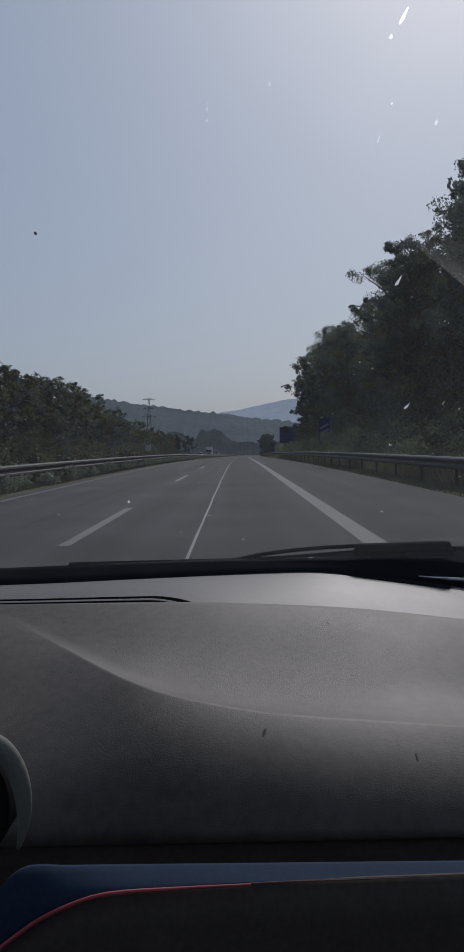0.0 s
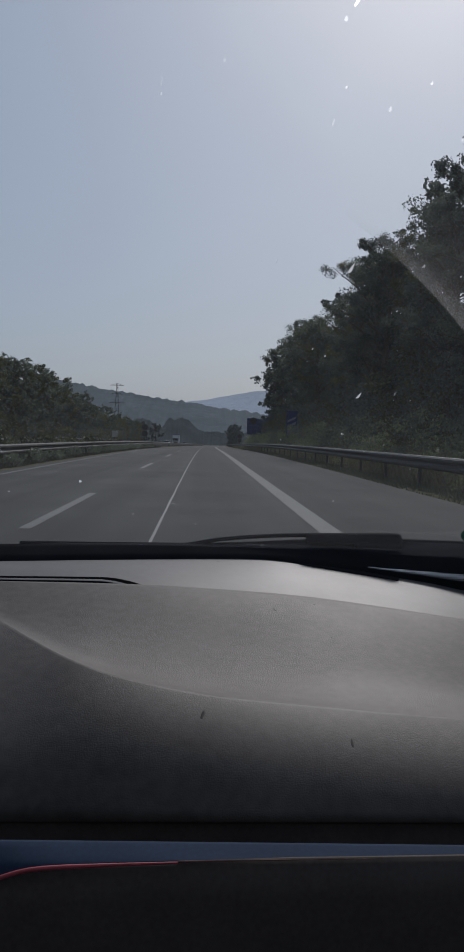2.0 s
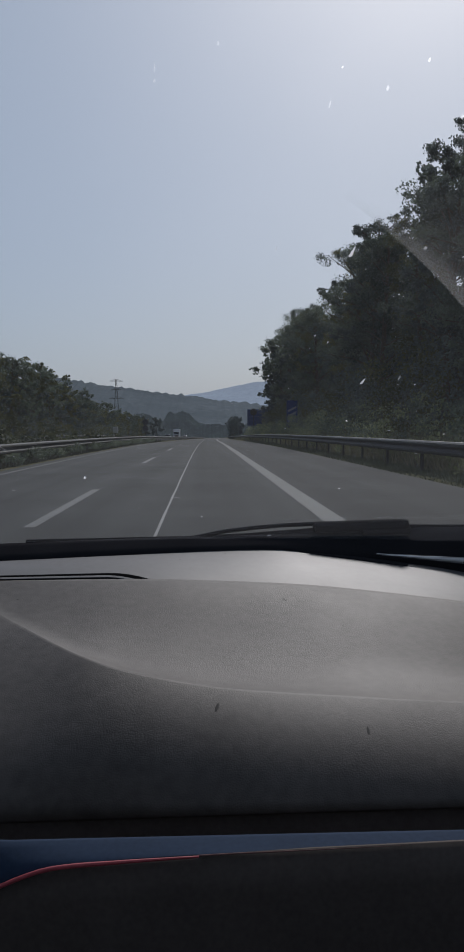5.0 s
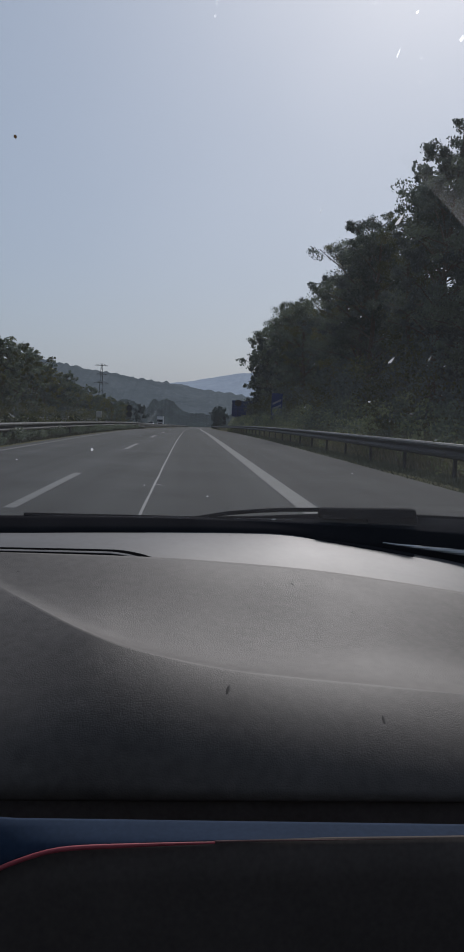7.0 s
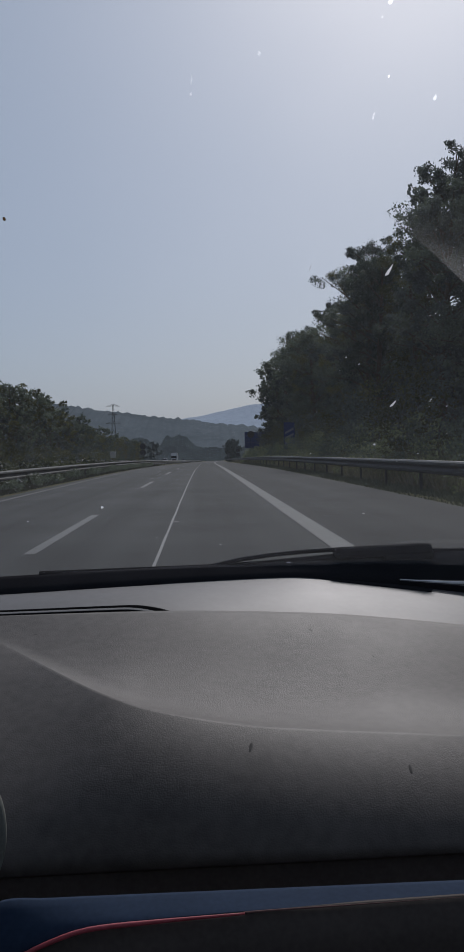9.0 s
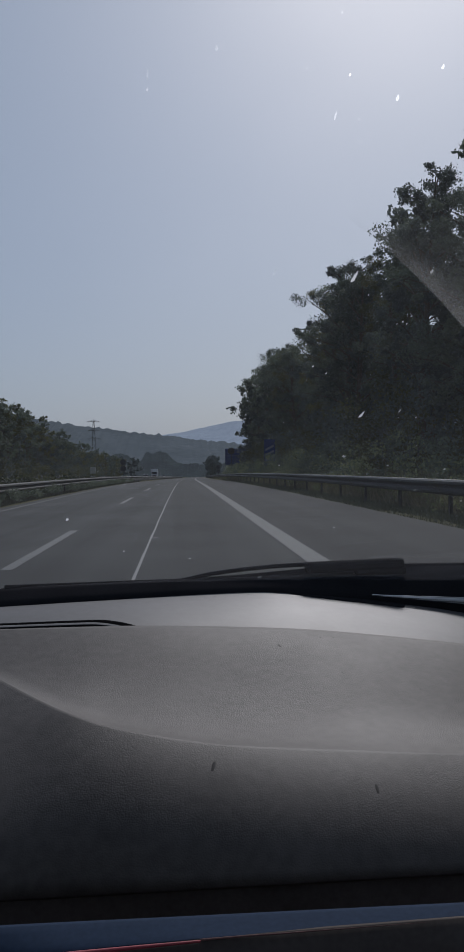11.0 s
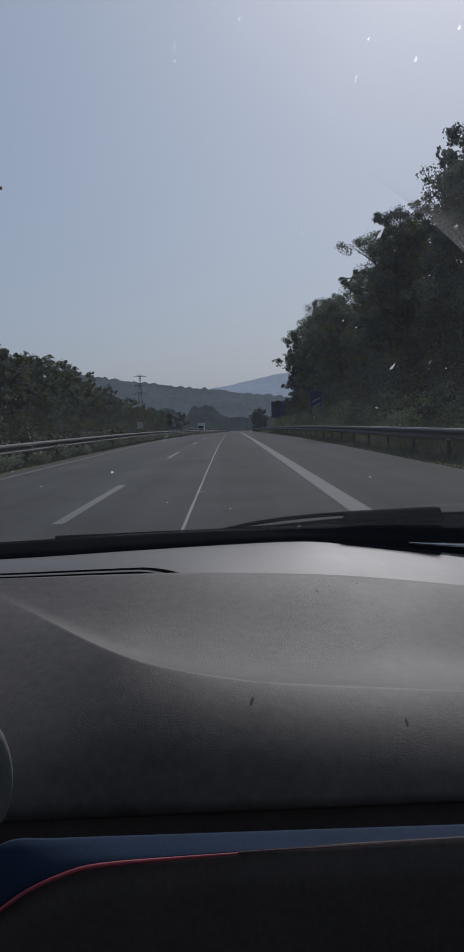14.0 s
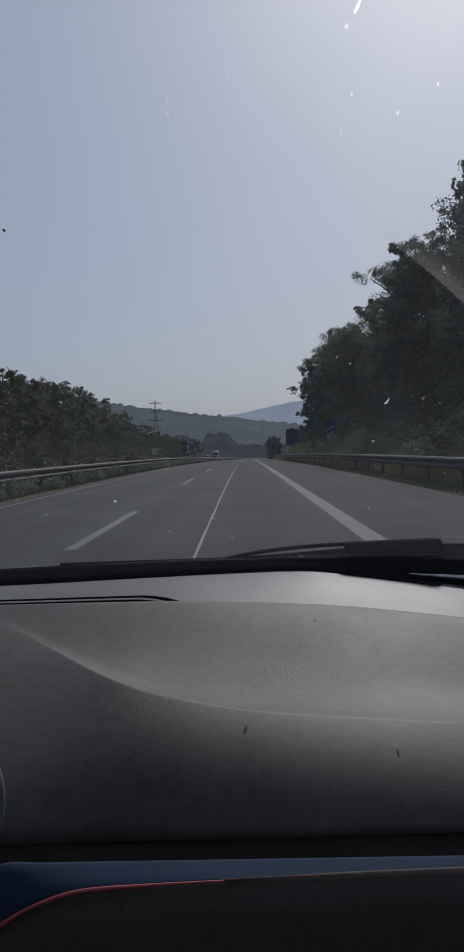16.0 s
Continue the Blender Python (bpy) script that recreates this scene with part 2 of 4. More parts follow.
M = {
    "asphalt": asphalt_mat("asphalt", (0.035, 0.0355, 0.0345)),
    "shoulder": asphalt_mat("shoulder_asphalt", (0.028, 0.0278, 0.0274)),
    "paint_white": mat("road_paint", (0.063, 0.063, 0.061), 0.7, 0.3, 3, 30, 0.3),
    "paint_worn": mat("worn_paint", (0.062, 0.062, 0.06), 0.8, 0.25, 1.5, 30, 0.3),
    "seal": mat("joint_sealing", (0.09, 0.09, 0.088), 0.6, 0.3, 4, 40, 0.2),
    "grass": mat("rough_grass", (0.05, 0.06, 0.025), 0.95, 0.45, 0.6, 9, 0.8, tint=(0.085, 0.075, 0.04), spec=0.03),
    "soil": mat("stubble_field", (0.085, 0.075, 0.065), 0.95, 0.3, 0.05, 2, 0.5, spec=0.0),
    "steel": mat("galvanised_steel", (0.022, 0.023, 0.023), 0.55, 0.35, 3, 40, 0.1, spec=0.3),
    "steel_dark": mat("weathered_steel", (0.06, 0.058, 0.055), 0.85, 0.35, 3, 40, 0.2, spec=0.2),
    "steel_left": mat("weathered_zinc", (0.062, 0.061, 0.058), 0.75, 0.35, 3, 40, 0.2, spec=0.25),
    "bark": mat("bark", (0.09, 0.07, 0.05), 0.9, 0.4, 3, 20, 0.8),
    "pad": grain_mat("grained_dash_plastic", (0.066, 0.059, 0.054), 0.57, 0.0012, 0.28, 0.3, 0.2),
    "panel": grain_mat("defroster_plastic", (0.053, 0.052, 0.054), 0.56, 0.0012, 0.06, 0.2, 0.5),
    "black": mat("black_plastic", (0.073, 0.062, 0.056), 0.8, 0.2, 20, 300, 0.1, spec=0.06),
    "rubber": mat("black_rubber", (0.014, 0.014, 0.0155), 0.85, 0.3, 30, 200, 0.2, spec=0.01),
    "recess": mat("matt_black_recess", (0.13, 0.115, 0.11), 0.9, 0.2, 20, 300, 0.1, spec=0.0),
    "frit": mat("black_ceramic_band", (0.017, 0.017, 0.019), 0.9, 0.2, 20, 400, 0.05, spec=0.0),
    "slot_shade": mat("slot_shade_black", (0.006, 0.006, 0.0065), 0.9, 0.2, 40, 300, 0.1, spec=0.0),
    "blue_trim": mat("blue_trim", (0.021, 0.034, 0.061), 0.8, 0.2, 15, 300, 0.1, spec=0.05),
    # dark tone for crumbs and for painted shadows on the pad
    "crumb_shadow": mat("dark_crumb_shadow", (0.042, 0.039, 0.037), 0.65, 0.3, 200, 900, 0.0, spec=0.1),
    "dots_pale": dots_mat("pale_dotted_print", (0.03, 0.03, 0.03), (0.55, 0.55, 0.56), 0.0021),
    "dots": dots_mat("dotted_print", (0.01, 0.01, 0.011), (0.2, 0.2, 0.2), 0.0021),
    "vent_grey": mat("vent_grey", (0.1, 0.1, 0.103), 0.7, 0.2, 40, 300, 0.1, spec=0.2),
    "red_piping": mat("red_piping", (0.32, 0.05, 0.065), 0.6, 0.2, 40, 300, 0.2),
    "faded_piping": mat("faded_piping", (0.13, 0.075, 0.07), 0.7, 0.3, 40, 300, 0.2, spec=0.1),
    "grey_ring": mat("grey_satin_ring", (0.17, 0.175, 0.155), 0.7, 0.15, 30, 400, 0.1, spec=0.1),
    "headliner": mat("grey_headliner", (0.45, 0.44, 0.42), 0.95, 0.15, 12, 300, 0.3),
    "car_paint": mat("dark_car_paint", (0.03, 0.035, 0.05), 0.25, 0.15, 2, 200, 0.0),
    "glass": glass_mat("windscreen_glass", (0.9, 0.93, 0.94)),
    "smear": film_mat("dirty_glass_film", (0.66, 0.64, 0.62), 0.17, 90),
    "veil": film_mat("thin_glass_film", (0.66, 0.64, 0.62), 0.06, 60),
    "splat": splash_mat("dried_splash"),
    "film_spot": splash_mat("thin_dried_splash", 0.26),
    "smudge_film": splash_mat("smudged_film", 0.045),
    "faint_spot": splash_mat("faint_dried_splash", 0.12),
    "bug": leaf_mat("brown_insect_spot", (0.07, 0.045, 0.025), (0.12, 0.075, 0.035), 0.5),
    "sticker": sticker_mat("green_sticker", (0.012, 0.08, 0.055)),
    "sticker_white": mat("white_sticker_print", (0.6, 0.62, 0.6), 0.5, 0.1, 60, 400, 0.0),
    "sign_blue": mat("blue_sign_face", (0.014, 0.03, 0.11), 0.5, 0.15, 1.5, 40, 0.0),
    "sign_stripe": mat("grey_sign_stripe", (0.14, 0.15, 0.19), 0.6, 0.2, 2, 40, 0.0),
    "sign_dim": mat("dull_sign_lettering", (0.045, 0.06, 0.13), 0.6, 0.15, 2, 40, 0.0),
    "sign_white": mat("white_sign_face", (0.42, 0.42, 0.42), 0.4, 0.1, 2, 40, 0.0),
    "box_white": mat("off_white_cabinet_paint", (0.33, 0.32, 0.28), 0.6, 0.2, 3, 40, 0.0),
    "sign_back": mat("grey_sign_back", (0.05, 0.05, 0.052), 0.6, 0.15, 3, 40, 0.0, spec=0.2),
    "van_white": mat("white_vehicle_paint", (0.4, 0.4, 0.4), 0.3, 0.08, 1, 40, 0.0),
    "dark_glass": mat("dark_vehicle_glass", (0.02, 0.022, 0.025), 0.08, 0.2, 2, 40, 0.0),
    "leaf_a": leaf_mat("broad_leaves", (0.036, 0.05, 0.042), (0.165, 0.19, 0.135), 0.5),
    "leaf_b": leaf_mat("yellowing_leaves", (0.045, 0.055, 0.028), (0.17, 0.165, 0.075)),
    # leaves of the far trees: haze put into a paler, bluer colour
    "leaf_d": leaf_mat("haze_paled_leaves", (0.085, 0.105, 0.105), (0.14, 0.165, 0.16), 0.55),
    "leaf_c": leaf_mat("dark_leaves", (0.036, 0.048, 0.046), (0.135, 0.155, 0.13), 0.5),
    "dry_grass": leaf_mat("dry_verge_grass", (0.034, 0.04, 0.028), (0.11, 0.118, 0.084), 0.35),
    "verge_grass": leaf_mat("worn_median_grass", (0.03, 0.03, 0.024), (0.085, 0.085, 0.065), 0.3),
    "weed_dark": leaf_mat("median_shrub_leaves", (0.022, 0.03, 0.016), (0.115, 0.12, 0.06), 0.35),
    "weed": leaf_mat("roadside_weeds", (0.055, 0.075, 0.04), (0.25, 0.27, 0.15), 0.5),
    "straw": leaf_mat("straw_grass", (0.05, 0.052, 0.037), (0.19, 0.18, 0.125), 0.4),
    "hedge": leaf_mat("hedge_leaves", (0.016, 0.022, 0.013), (0.06, 0.068, 0.038), 0.35),
}


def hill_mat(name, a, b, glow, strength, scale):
    """Far woods seen through air: dim surface, with an emission that stands in for haze."""
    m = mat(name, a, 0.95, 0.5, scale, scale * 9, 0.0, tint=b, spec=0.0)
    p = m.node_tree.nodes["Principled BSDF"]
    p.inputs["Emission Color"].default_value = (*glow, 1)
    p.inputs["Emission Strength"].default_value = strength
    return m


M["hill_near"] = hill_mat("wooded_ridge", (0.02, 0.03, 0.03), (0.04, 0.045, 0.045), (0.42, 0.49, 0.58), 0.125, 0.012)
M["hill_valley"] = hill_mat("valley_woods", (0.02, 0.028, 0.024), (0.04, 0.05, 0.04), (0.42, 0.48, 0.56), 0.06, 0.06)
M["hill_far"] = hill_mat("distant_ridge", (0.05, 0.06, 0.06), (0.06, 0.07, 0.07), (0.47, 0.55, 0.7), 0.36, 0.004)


# ---- mesh helpers ----
def mesh_of(name, verts, faces, material, smooth=False):
    me = bpy.data.meshes.new(name)
    me.from_pydata([tuple(v) for v in verts], [], [tuple(int(i) for i in f) for f in faces])
    me.materials.append(material)
    if smooth:
        me.shade_smooth()
    me.update()
    return me


def part_mesh(name, me, parent, label=""):
    ob = new(name, me)
    ob.parent = parent
    if label:
        ob["label"] = label
    return ob


def part(name, bm, material, parent, label="", smooth=False):
    me = bpy.data.meshes.new(name)
    bmesh.ops.recalc_face_normals(bm, faces=bm.faces)
    bm.to_mesh(me)
    bm.free()
    me.materials.append(material)
    if smooth:
        me.shade_smooth()
    return part_mesh(name, me, parent, label)


def box(sx, sy, sz, at=(0, 0, 0), bevel=0.0, m=None, bm=None):
    bm = bm or bmesh.new()
    r = bmesh.ops.create_cube(bm, size=1, matrix=Matrix.Translation(at) @ (m or Matrix()) @ Matrix.Diagonal((sx, sy, sz, 1)))
    if bevel:
        es = list({e for v in r["verts"] for e in v.link_edges})
        bmesh.ops.bevel(bm, geom=es, offset=bevel, segments=2, affect="EDGES", profile=0.5)
    return bm


def tube(points, radii, sides=6, bm=None):
    """A tapered tube along points."""
    bm = bm or bmesh.new()
    rings = []
    pts = [Vector(p) for p in points]
    for i, p in enumerate(pts):
        d = (pts[min(i + 1, len(pts) - 1)] - pts[max(i - 1, 0)]).normalized()
        u = d.orthogonal().normalized() if abs(d.z) > 0.9 else d.cross(Vector((0, 0, 1))).normalized()
        w = d.cross(u)
        rings.append([bm.verts.new(p + (u * math.cos(a) + w * math.sin(a)) * radii[i]) for a in (2 * math.pi * k / sides for k in range(sides))])
    for a, b in zip(rings, rings[1:]):
        for k in range(sides):
            bm.faces.new((a[k], a[(k + 1) % sides], b[(k + 1) % sides], b[k]))
    bm.faces.new(rings[0][::-1])
    bm.faces.new(rings[-1])
    return bm


def sheet(xs, lines, material, name, parent, label="", thick=0.0):
    """A lofted sheet: lines are functions x -> (x, y, z), from far to near; thick closes it below."""
    verts, faces = [], []
    n = len(xs)
    for ln in lines:
        verts += [ln(x) for x in xs]
    for r in range(len(lines) - 1):
        for c in range(n - 1):
            a = r * n + c
            faces.append((a, a + n, a + n + 1, a + 1))
    me = mesh_of(name, verts, faces, material, True)
    ob = part_mesh(name, me, parent, label)
    if thick:
        so = ob.modifiers.new("solid", "SOLIDIFY")
        so.thickness, so.offset = thick, -1
    return ob


def thing(name, label, category, group="", at=(0, 0, 0), rz=0.0):
    e = new(name)
    e.matrix_world = pose(*at, 0, 0, rz)
    return tagged(e, label, category, group)


# ---- the line of the road ----
def road_x(y):
    return -0.003 * y + 5e-5 * y * y if y < 250 else 2.375 + 0.022 * (y - 250)


def road_z(y):
    if y < 20:
        return 0.0
    return -6e-5 * (y - 20) ** 2 if y < 100 else -0.384 - 0.0096 * (y - 100)


def smooth(a, b, v):
    t = min(1, max(0, (v - a) / (b - a)))
    return t * t * (3 - 2 * t)


def ground_z(x, y):
    lat = x - road_x(y)
    z = road_z(y) - 0.06
    keep = 1 - smooth(140, 190, y)
    z += 3.2 * smooth(6.0, 16, lat) * (0.35 + 0.65 * keep) + 5 * smooth(16, 60, lat) * keep
    z -= 0.25 * smooth(-5.7, -8.2, lat) * smooth(-13, -11, lat)
    z += 1.5 * smooth(-23, -34, lat) * keep
    if 5.0 < lat or -11.5 < lat < -5.7 or lat < -23.5:
        z += 0.06 * noise.noise((x * 0.5, y * 0.5, 0)) + 0.05
    return z


def strip(lat_a, lat_b, y0, y1, lift, material, name, step=4.0, cols=1, parent=None, thick=0.0):
    """A ribbon along the road between two offsets."""
    n = max(2, int((y1 - y0) / step) + 1)
    verts, faces = [], []
    for i in range(n):
        y = y0 + (y1 - y0) * i / (n - 1)
        for c in range(cols + 1):
            verts.append((road_x(y) + lat_a + (lat_b - lat_a) * c / cols, y, road_z(y) + lift))
    w = cols + 1
    for i in range(n - 1):
        for c in range(cols):
            a = i * w + c
            faces.append((a, a + 1, a + 1 + w, a + w))
    ob = new(name, mesh_of(name, verts, faces, material))
    ob.parent = parent
    if thick:
        so = ob.modifiers.new("solid", "SOLIDIFY")
        so.thickness, so.offset = thick, -1
    return ob


# ---- ground, roads ----
gx = sorted(set([-3000, -2000, -1200, -700, -400, -250, -150, -100, -70, -50, -40] + [-34 + 0.6 * i for i in range(int(96 / 0.6))] + [64, 80, 110, 160, 250, 400, 700, 1200, 2000, 3000]))
gy = [-400, -200, -100, -50, -25] + [2.0 * i - 10 for i in range(106)] + [210, 225, 250, 280, 320, 380, 450, 550, 700, 900, 1200, 1700, 2500, 3500, 4600]
gv = [(x, y, ground_z(x, y)) for y in gy for x in gx]
W = len(gx)
gf = [(r * W + c, r * W + c + 1, (r + 1) * W + c + 1, (r + 1) * W + c) for r in range(len(gy) - 1) for c in range(W - 1)]
tagged(new("ground", mesh_of("ground", gv, gf, M["grass"], True)), "rough autumn grass verge and embankment beside a motorway", "grass verge", kind="structure")
road = tagged(strip(-5.5, 4.75, -60, 700, 0.0, M["asphalt"], "road", 4, 6, thick=0.15), "worn grey asphalt carriageway of a two-lane motorway", "road", kind="structure")
tagged(strip(-22.5, -12.0, -60, 700, -0.01, M["asphalt"], "road_opposite", 4, 4, thick=0.15), "grey asphalt carriageway for oncoming traffic", "road", kind="structure")

strip(1.72, 4.75, -60, 700, 0.003, M["shoulder"], "hard_shoulder", 4, 2, road)["label"] = "darker asphalt hard shoulder"
strip(1.44, 1.72, -40, 600, 0.005, M["paint_worn"], "edge_line", 3, 1, road)["label"] = "broad worn white edge line"
strip(-5.12, -5.0, -40, 600, 0.005, M["paint_worn"], "edge_line", 3, 1, road)["label"] = "faint white edge line by the median"
for i in range(-2, 22):
    y0 = 9.5 + 18 * i
    strip(-2.04, -1.9, y0, y0 + 6, 0.005, M["paint_white"], "lane_dash", 2, 1, road)


def joint_line():
    """The pale sealed joint down the lane: a wavering narrow ribbon with short crack seals."""
    verts, faces = [], []
    n = 420
    for i in range(n):
        y = -10 + i * 0.55
        w = 0.016 + 0.007 * noise.noise((y * 0.9, 3, 0))
        c = road_x(y) - 0.49 + 0.008 * noise.noise((y * 0.35, 0, 1))
        verts += [(c - w, y, road_z(y) + 0.005), (c + w, y, road_z(y) + 0.005)]
        if i:
            k = 2 * i
            faces.append((k - 2, k - 1, k + 1, k))
    for y, a in ((13.4, 0.05), (24.1, 0.1), (25.0, -0.05)):
        k = len(verts)
        c = road_x(y) - 0.49
        verts += [(c, y, road_z(y) + 0.006), (c + 0.11, y + a, road_z(y) + 0.006), (c + 0.11, y + a + 0.06, road_z(y) + 0.006), (c, y + 0.1, road_z(y) + 0.006)]
        faces.append((k, k + 1, k + 2, k + 3))
    ob = new("joint_line", mesh_of("joint_line", verts, faces, M["seal"]))
    ob.parent = road
    ob["label"] = "thin pale sealed joint along the lane"


joint_line()


# ---- guard rails ----
def guard_rail(name, lat, y0, y1, face, top, double, label, metal="steel"):
    rail = thing(name, label, "guard rail")
    prof = [(-0.03, 0.148), (-0.01, 0.157), (0.03, 0.152), (0.075, 0.115), (0.08, 0.07), (0.01, 0.02), (0.0, -0.01), (0.01, -0.035), (0.08, -0.075), (0.08, -0.115), (0.01, -0.155)]
    for level in ((top, top - 0.42) if double else (top,)):
        verts, faces = [], []
        ys = [y0 + 4 * i for i in range(int((y1 - y0) / 4) + 1)]
        for y in ys:
            g = road_z(y)
            for dx, dz in prof:
                verts.append((road_x(y) + lat + face * dx, y, g + level - 0.155 + dz))
        k = len(prof)
        for i in range(len(ys) - 1):
            for c in range(k - 1):
                a = i * k + c
                faces.append((a, a + 1, a + 1 + k, a + k))
        ob = part_mesh("beam", mesh_of("beam", verts, faces, M[metal]), rail)
        so = ob.modifiers.new("solid", "SOLIDIFY")
        so.thickness = 0.006
    bm = box(0.06, 0.1, top + 0.5, (0, 0, (top - 0.5) / 2 - 0.05))
    first = part("post", bm, M["steel_dark"], rail)
    first.location = (road_x(y0) + lat - face * 0.05, y0 + 1, road_z(y0))
    y = y0 + 5
    while y < y1:
        p = part_mesh("post", first.data, rail)
        p.location = (road_x(y) + lat - face * 0.05, y, road_z(y))
        y += 4
    return rail


guard_rail("guard_rail", 5.5, -20, 420, -1, 0.78, False, "galvanised steel guard rail along the hard shoulder")
guard_rail("guard_rail", -6.2, -20, 420, 1, 0.68, False, "weathered guard rail along the overgrown median", "steel_left")
guard_rail("guard_rail", -11.4, 60, 420, -1, 0.8, False, "galvanised steel guard rail of the opposite carriageway")


# ---- trees ----
def leaf_cloud(centres, per, size, rng, flat=0.55):
    """Many small leaf quads round clump centres: (x, y, z, radius)."""
    c = np.repeat(np.array(centres), per, axis=0)
    n = len(c)
    d = rng.normal(size=(n, 3))
    d /= np.linalg.norm(d, axis=1)[:, None]
    p = c[:, :3] + d * (c[:, 3] * rng.random(n) ** 0.48 * np.clip(1 + 0.16 * rng.normal(size=n), 0.6, 1.35))[:, None] * np.array([1, 1, 0.75])
    a = rng.normal(size=(n, 3))
    a /= np.linalg.norm(a, axis=1)[:, None]
    b = np.cross(a, rng.normal(size=(n, 3)))
    b /= np.linalg.norm(b, axis=1)[:, None]
    s = size * (0.6 + 0.8 * rng.random(n))[:, None]
    quad = np.stack([p - a * s, p - b * s * flat, p + a * s, p + b * s * flat], axis=1).reshape(-1, 3)
    me = bpy.data.meshes.new("crown")
    me.vertices.add(4 * n)
    me.vertices.foreach_set("co", quad.ravel())
    me.loops.add(4 * n)
    me.loops.foreach_set("vertex_index", np.arange(4 * n))
    me.polygons.add(n)
    me.polygons.foreach_set("loop_start", np.arange(n) * 4)
    me.update(calc_edges=True)
    return me


def tree(height, spread, seed, material, clumps, per, size, low=0.2, label="", name="tree", airy=1.0):
    """A tapered trunk with limbs that fork into twigs, and leaf sprays along their outer halves."""
    rng = np.random.default_rng(seed)
    t = thing(name, label, "tree")
    lean = rng.normal(size=2) * 0.03 * height
    stem = [(0, 0, -0.6), (lean[0] * 0.1, lean[1] * 0.1, height * 0.25), (lean[0] * 0.5, lean[1] * 0.5, height * 0.55), (lean[0], lean[1], height * 0.95)]
    bm = tube(stem, [height * 0.018, height * 0.014, height * 0.009, 0.03], 7)
    limbs = max(10, clumps // 9)
    centres = []
    for i in range(limbs):
        u = ((i + 0.3 + 0.5 * rng.random()) / limbs) ** 0.9
        z0 = height * (low + (0.9 - low) * u)
        reach = spread * math.sin(math.pi * (0.2 + 0.72 * u)) ** 0.8 * (0.62 + 0.5 * rng.random())
        a = i * 2.399 + rng.normal() * 0.35
        rise = reach * (0.35 + 0.55 * u + 0.15 * rng.normal())
        k = min(1, z0 / (height * 0.95))
        foot = np.array([lean[0] * k * k, lean[1] * k * k, z0])
        tip = foot + np.array([reach * math.cos(a), reach * math.sin(a), rise])
        tip[2] = min(tip[2], height * (0.99 + 0.03 * rng.random()))
        mid = foot * 0.5 + tip * 0.5 + np.array([0, 0, 0.08 * reach])
        tube([tuple(foot), tuple(mid), tuple(tip)], [height * 0.0055 * (1.1 - 0.6 * u), height * 0.003, 0.012], 4, bm)
        for j in range(9):
            f = 0.3 + 0.75 * (j + rng.random()) / 9
            p = foot + (tip - foot) * f + np.array([0, 0, 0.3 * reach * f * (1 - f)])
            off = rng.normal(size=3) * spread * 0.13 * (1.25 - 0.55 * f) * np.array([1, 1, 0.75])
            q = p + off
            centres.append((*q, spread * (0.07 + 0.11 * rng.random() ** 1.5) * airy))
            if j % 3 == 1:
                tube([tuple(p), tuple(q)], [0.02, 0.008], 3, bm)
    part("trunk", bm, M["bark"], t)
    me = leaf_cloud(centres, per, size, rng)
    me.materials.append(material)
    part_mesh("crown", me, t)
    return t


def scatter(protos, spots, group):
    """Copies of the prototypes at (x, y, scale); the first use of each moves the prototype itself."""
    rng = random.Random(len(spots) * 7 + 1)
    used = set()
    for i, (x, y, s) in enumerate(spots):
        p = protos[i % len(protos)]
        m = pose(x, y, ground_z(x, y), 0, 0, rng.uniform(0, 360)) @ Matrix.Diagonal((s, s, s * rng.uniform(0.94, 1.06), 1))
        if i % len(protos) not in used:
            used.add(i % len(protos))
            p.matrix_basis = m
        else:
            c = copy_thing(p, m)
            c.matrix_basis = m
        p["group"] = group


rt = [tree(12.6, 3.7, 3, M["leaf_a"], 225, 125, 0.066, 0.1, "tall broadleaf roadside tree with dark green crown"),
      tree(13.4, 3.1, 8, M["leaf_c"], 216, 125, 0.064, 0.12, "tall slender broadleaf tree with dense dark foliage"),
      tree(11.6, 3.9, 15, M["leaf_a"], 234, 125, 0.066, 0.08, "spreading broadleaf tree with ragged green crown"),
      tree(12.8, 3.0, 21, M["leaf_b"], 180, 100, 0.06, 0.15, "airy tree with thin yellowing leaves", airy=1.15)]
rb = [tree(12.6, 3.8, 4, M["leaf_a"], 135, 45, 0.17, 0.06, "tall dark green tree deeper in the wood", airy=1.25),
      tree(13.6, 3.4, 9, M["leaf_c"], 135, 45, 0.17, 0.06, "tall dark tree deeper in the wood", airy=1.25)]
rng = random.Random(5)
spots, back = [], []
y = 9.0
while y < 148:
    tall = 0.98 + 0.16 * noise.noise((y * 0.06, 4.0, 0)) + rng.uniform(-0.09, 0.09)
    tall *= 0.87 + 0.13 * smooth(22, 52, y)
    (spots if y < 96 else back).append((road_x(y) + 11.9 + rng.uniform(-0.9, 1.3), y, tall))
    y += rng.uniform(4.2, 6.6)
y = 4.0
while y < 150:
    back.append((road_x(y) + 17.0 + rng.uniform(-1.5, 1.5), y, rng.uniform(0.85, 1.08)))
    y += rng.uniform(4.5, 6.5)
scatter(rt, spots, "trees on the embankment")
scatter(rb, back, "trees deeper in the wood")

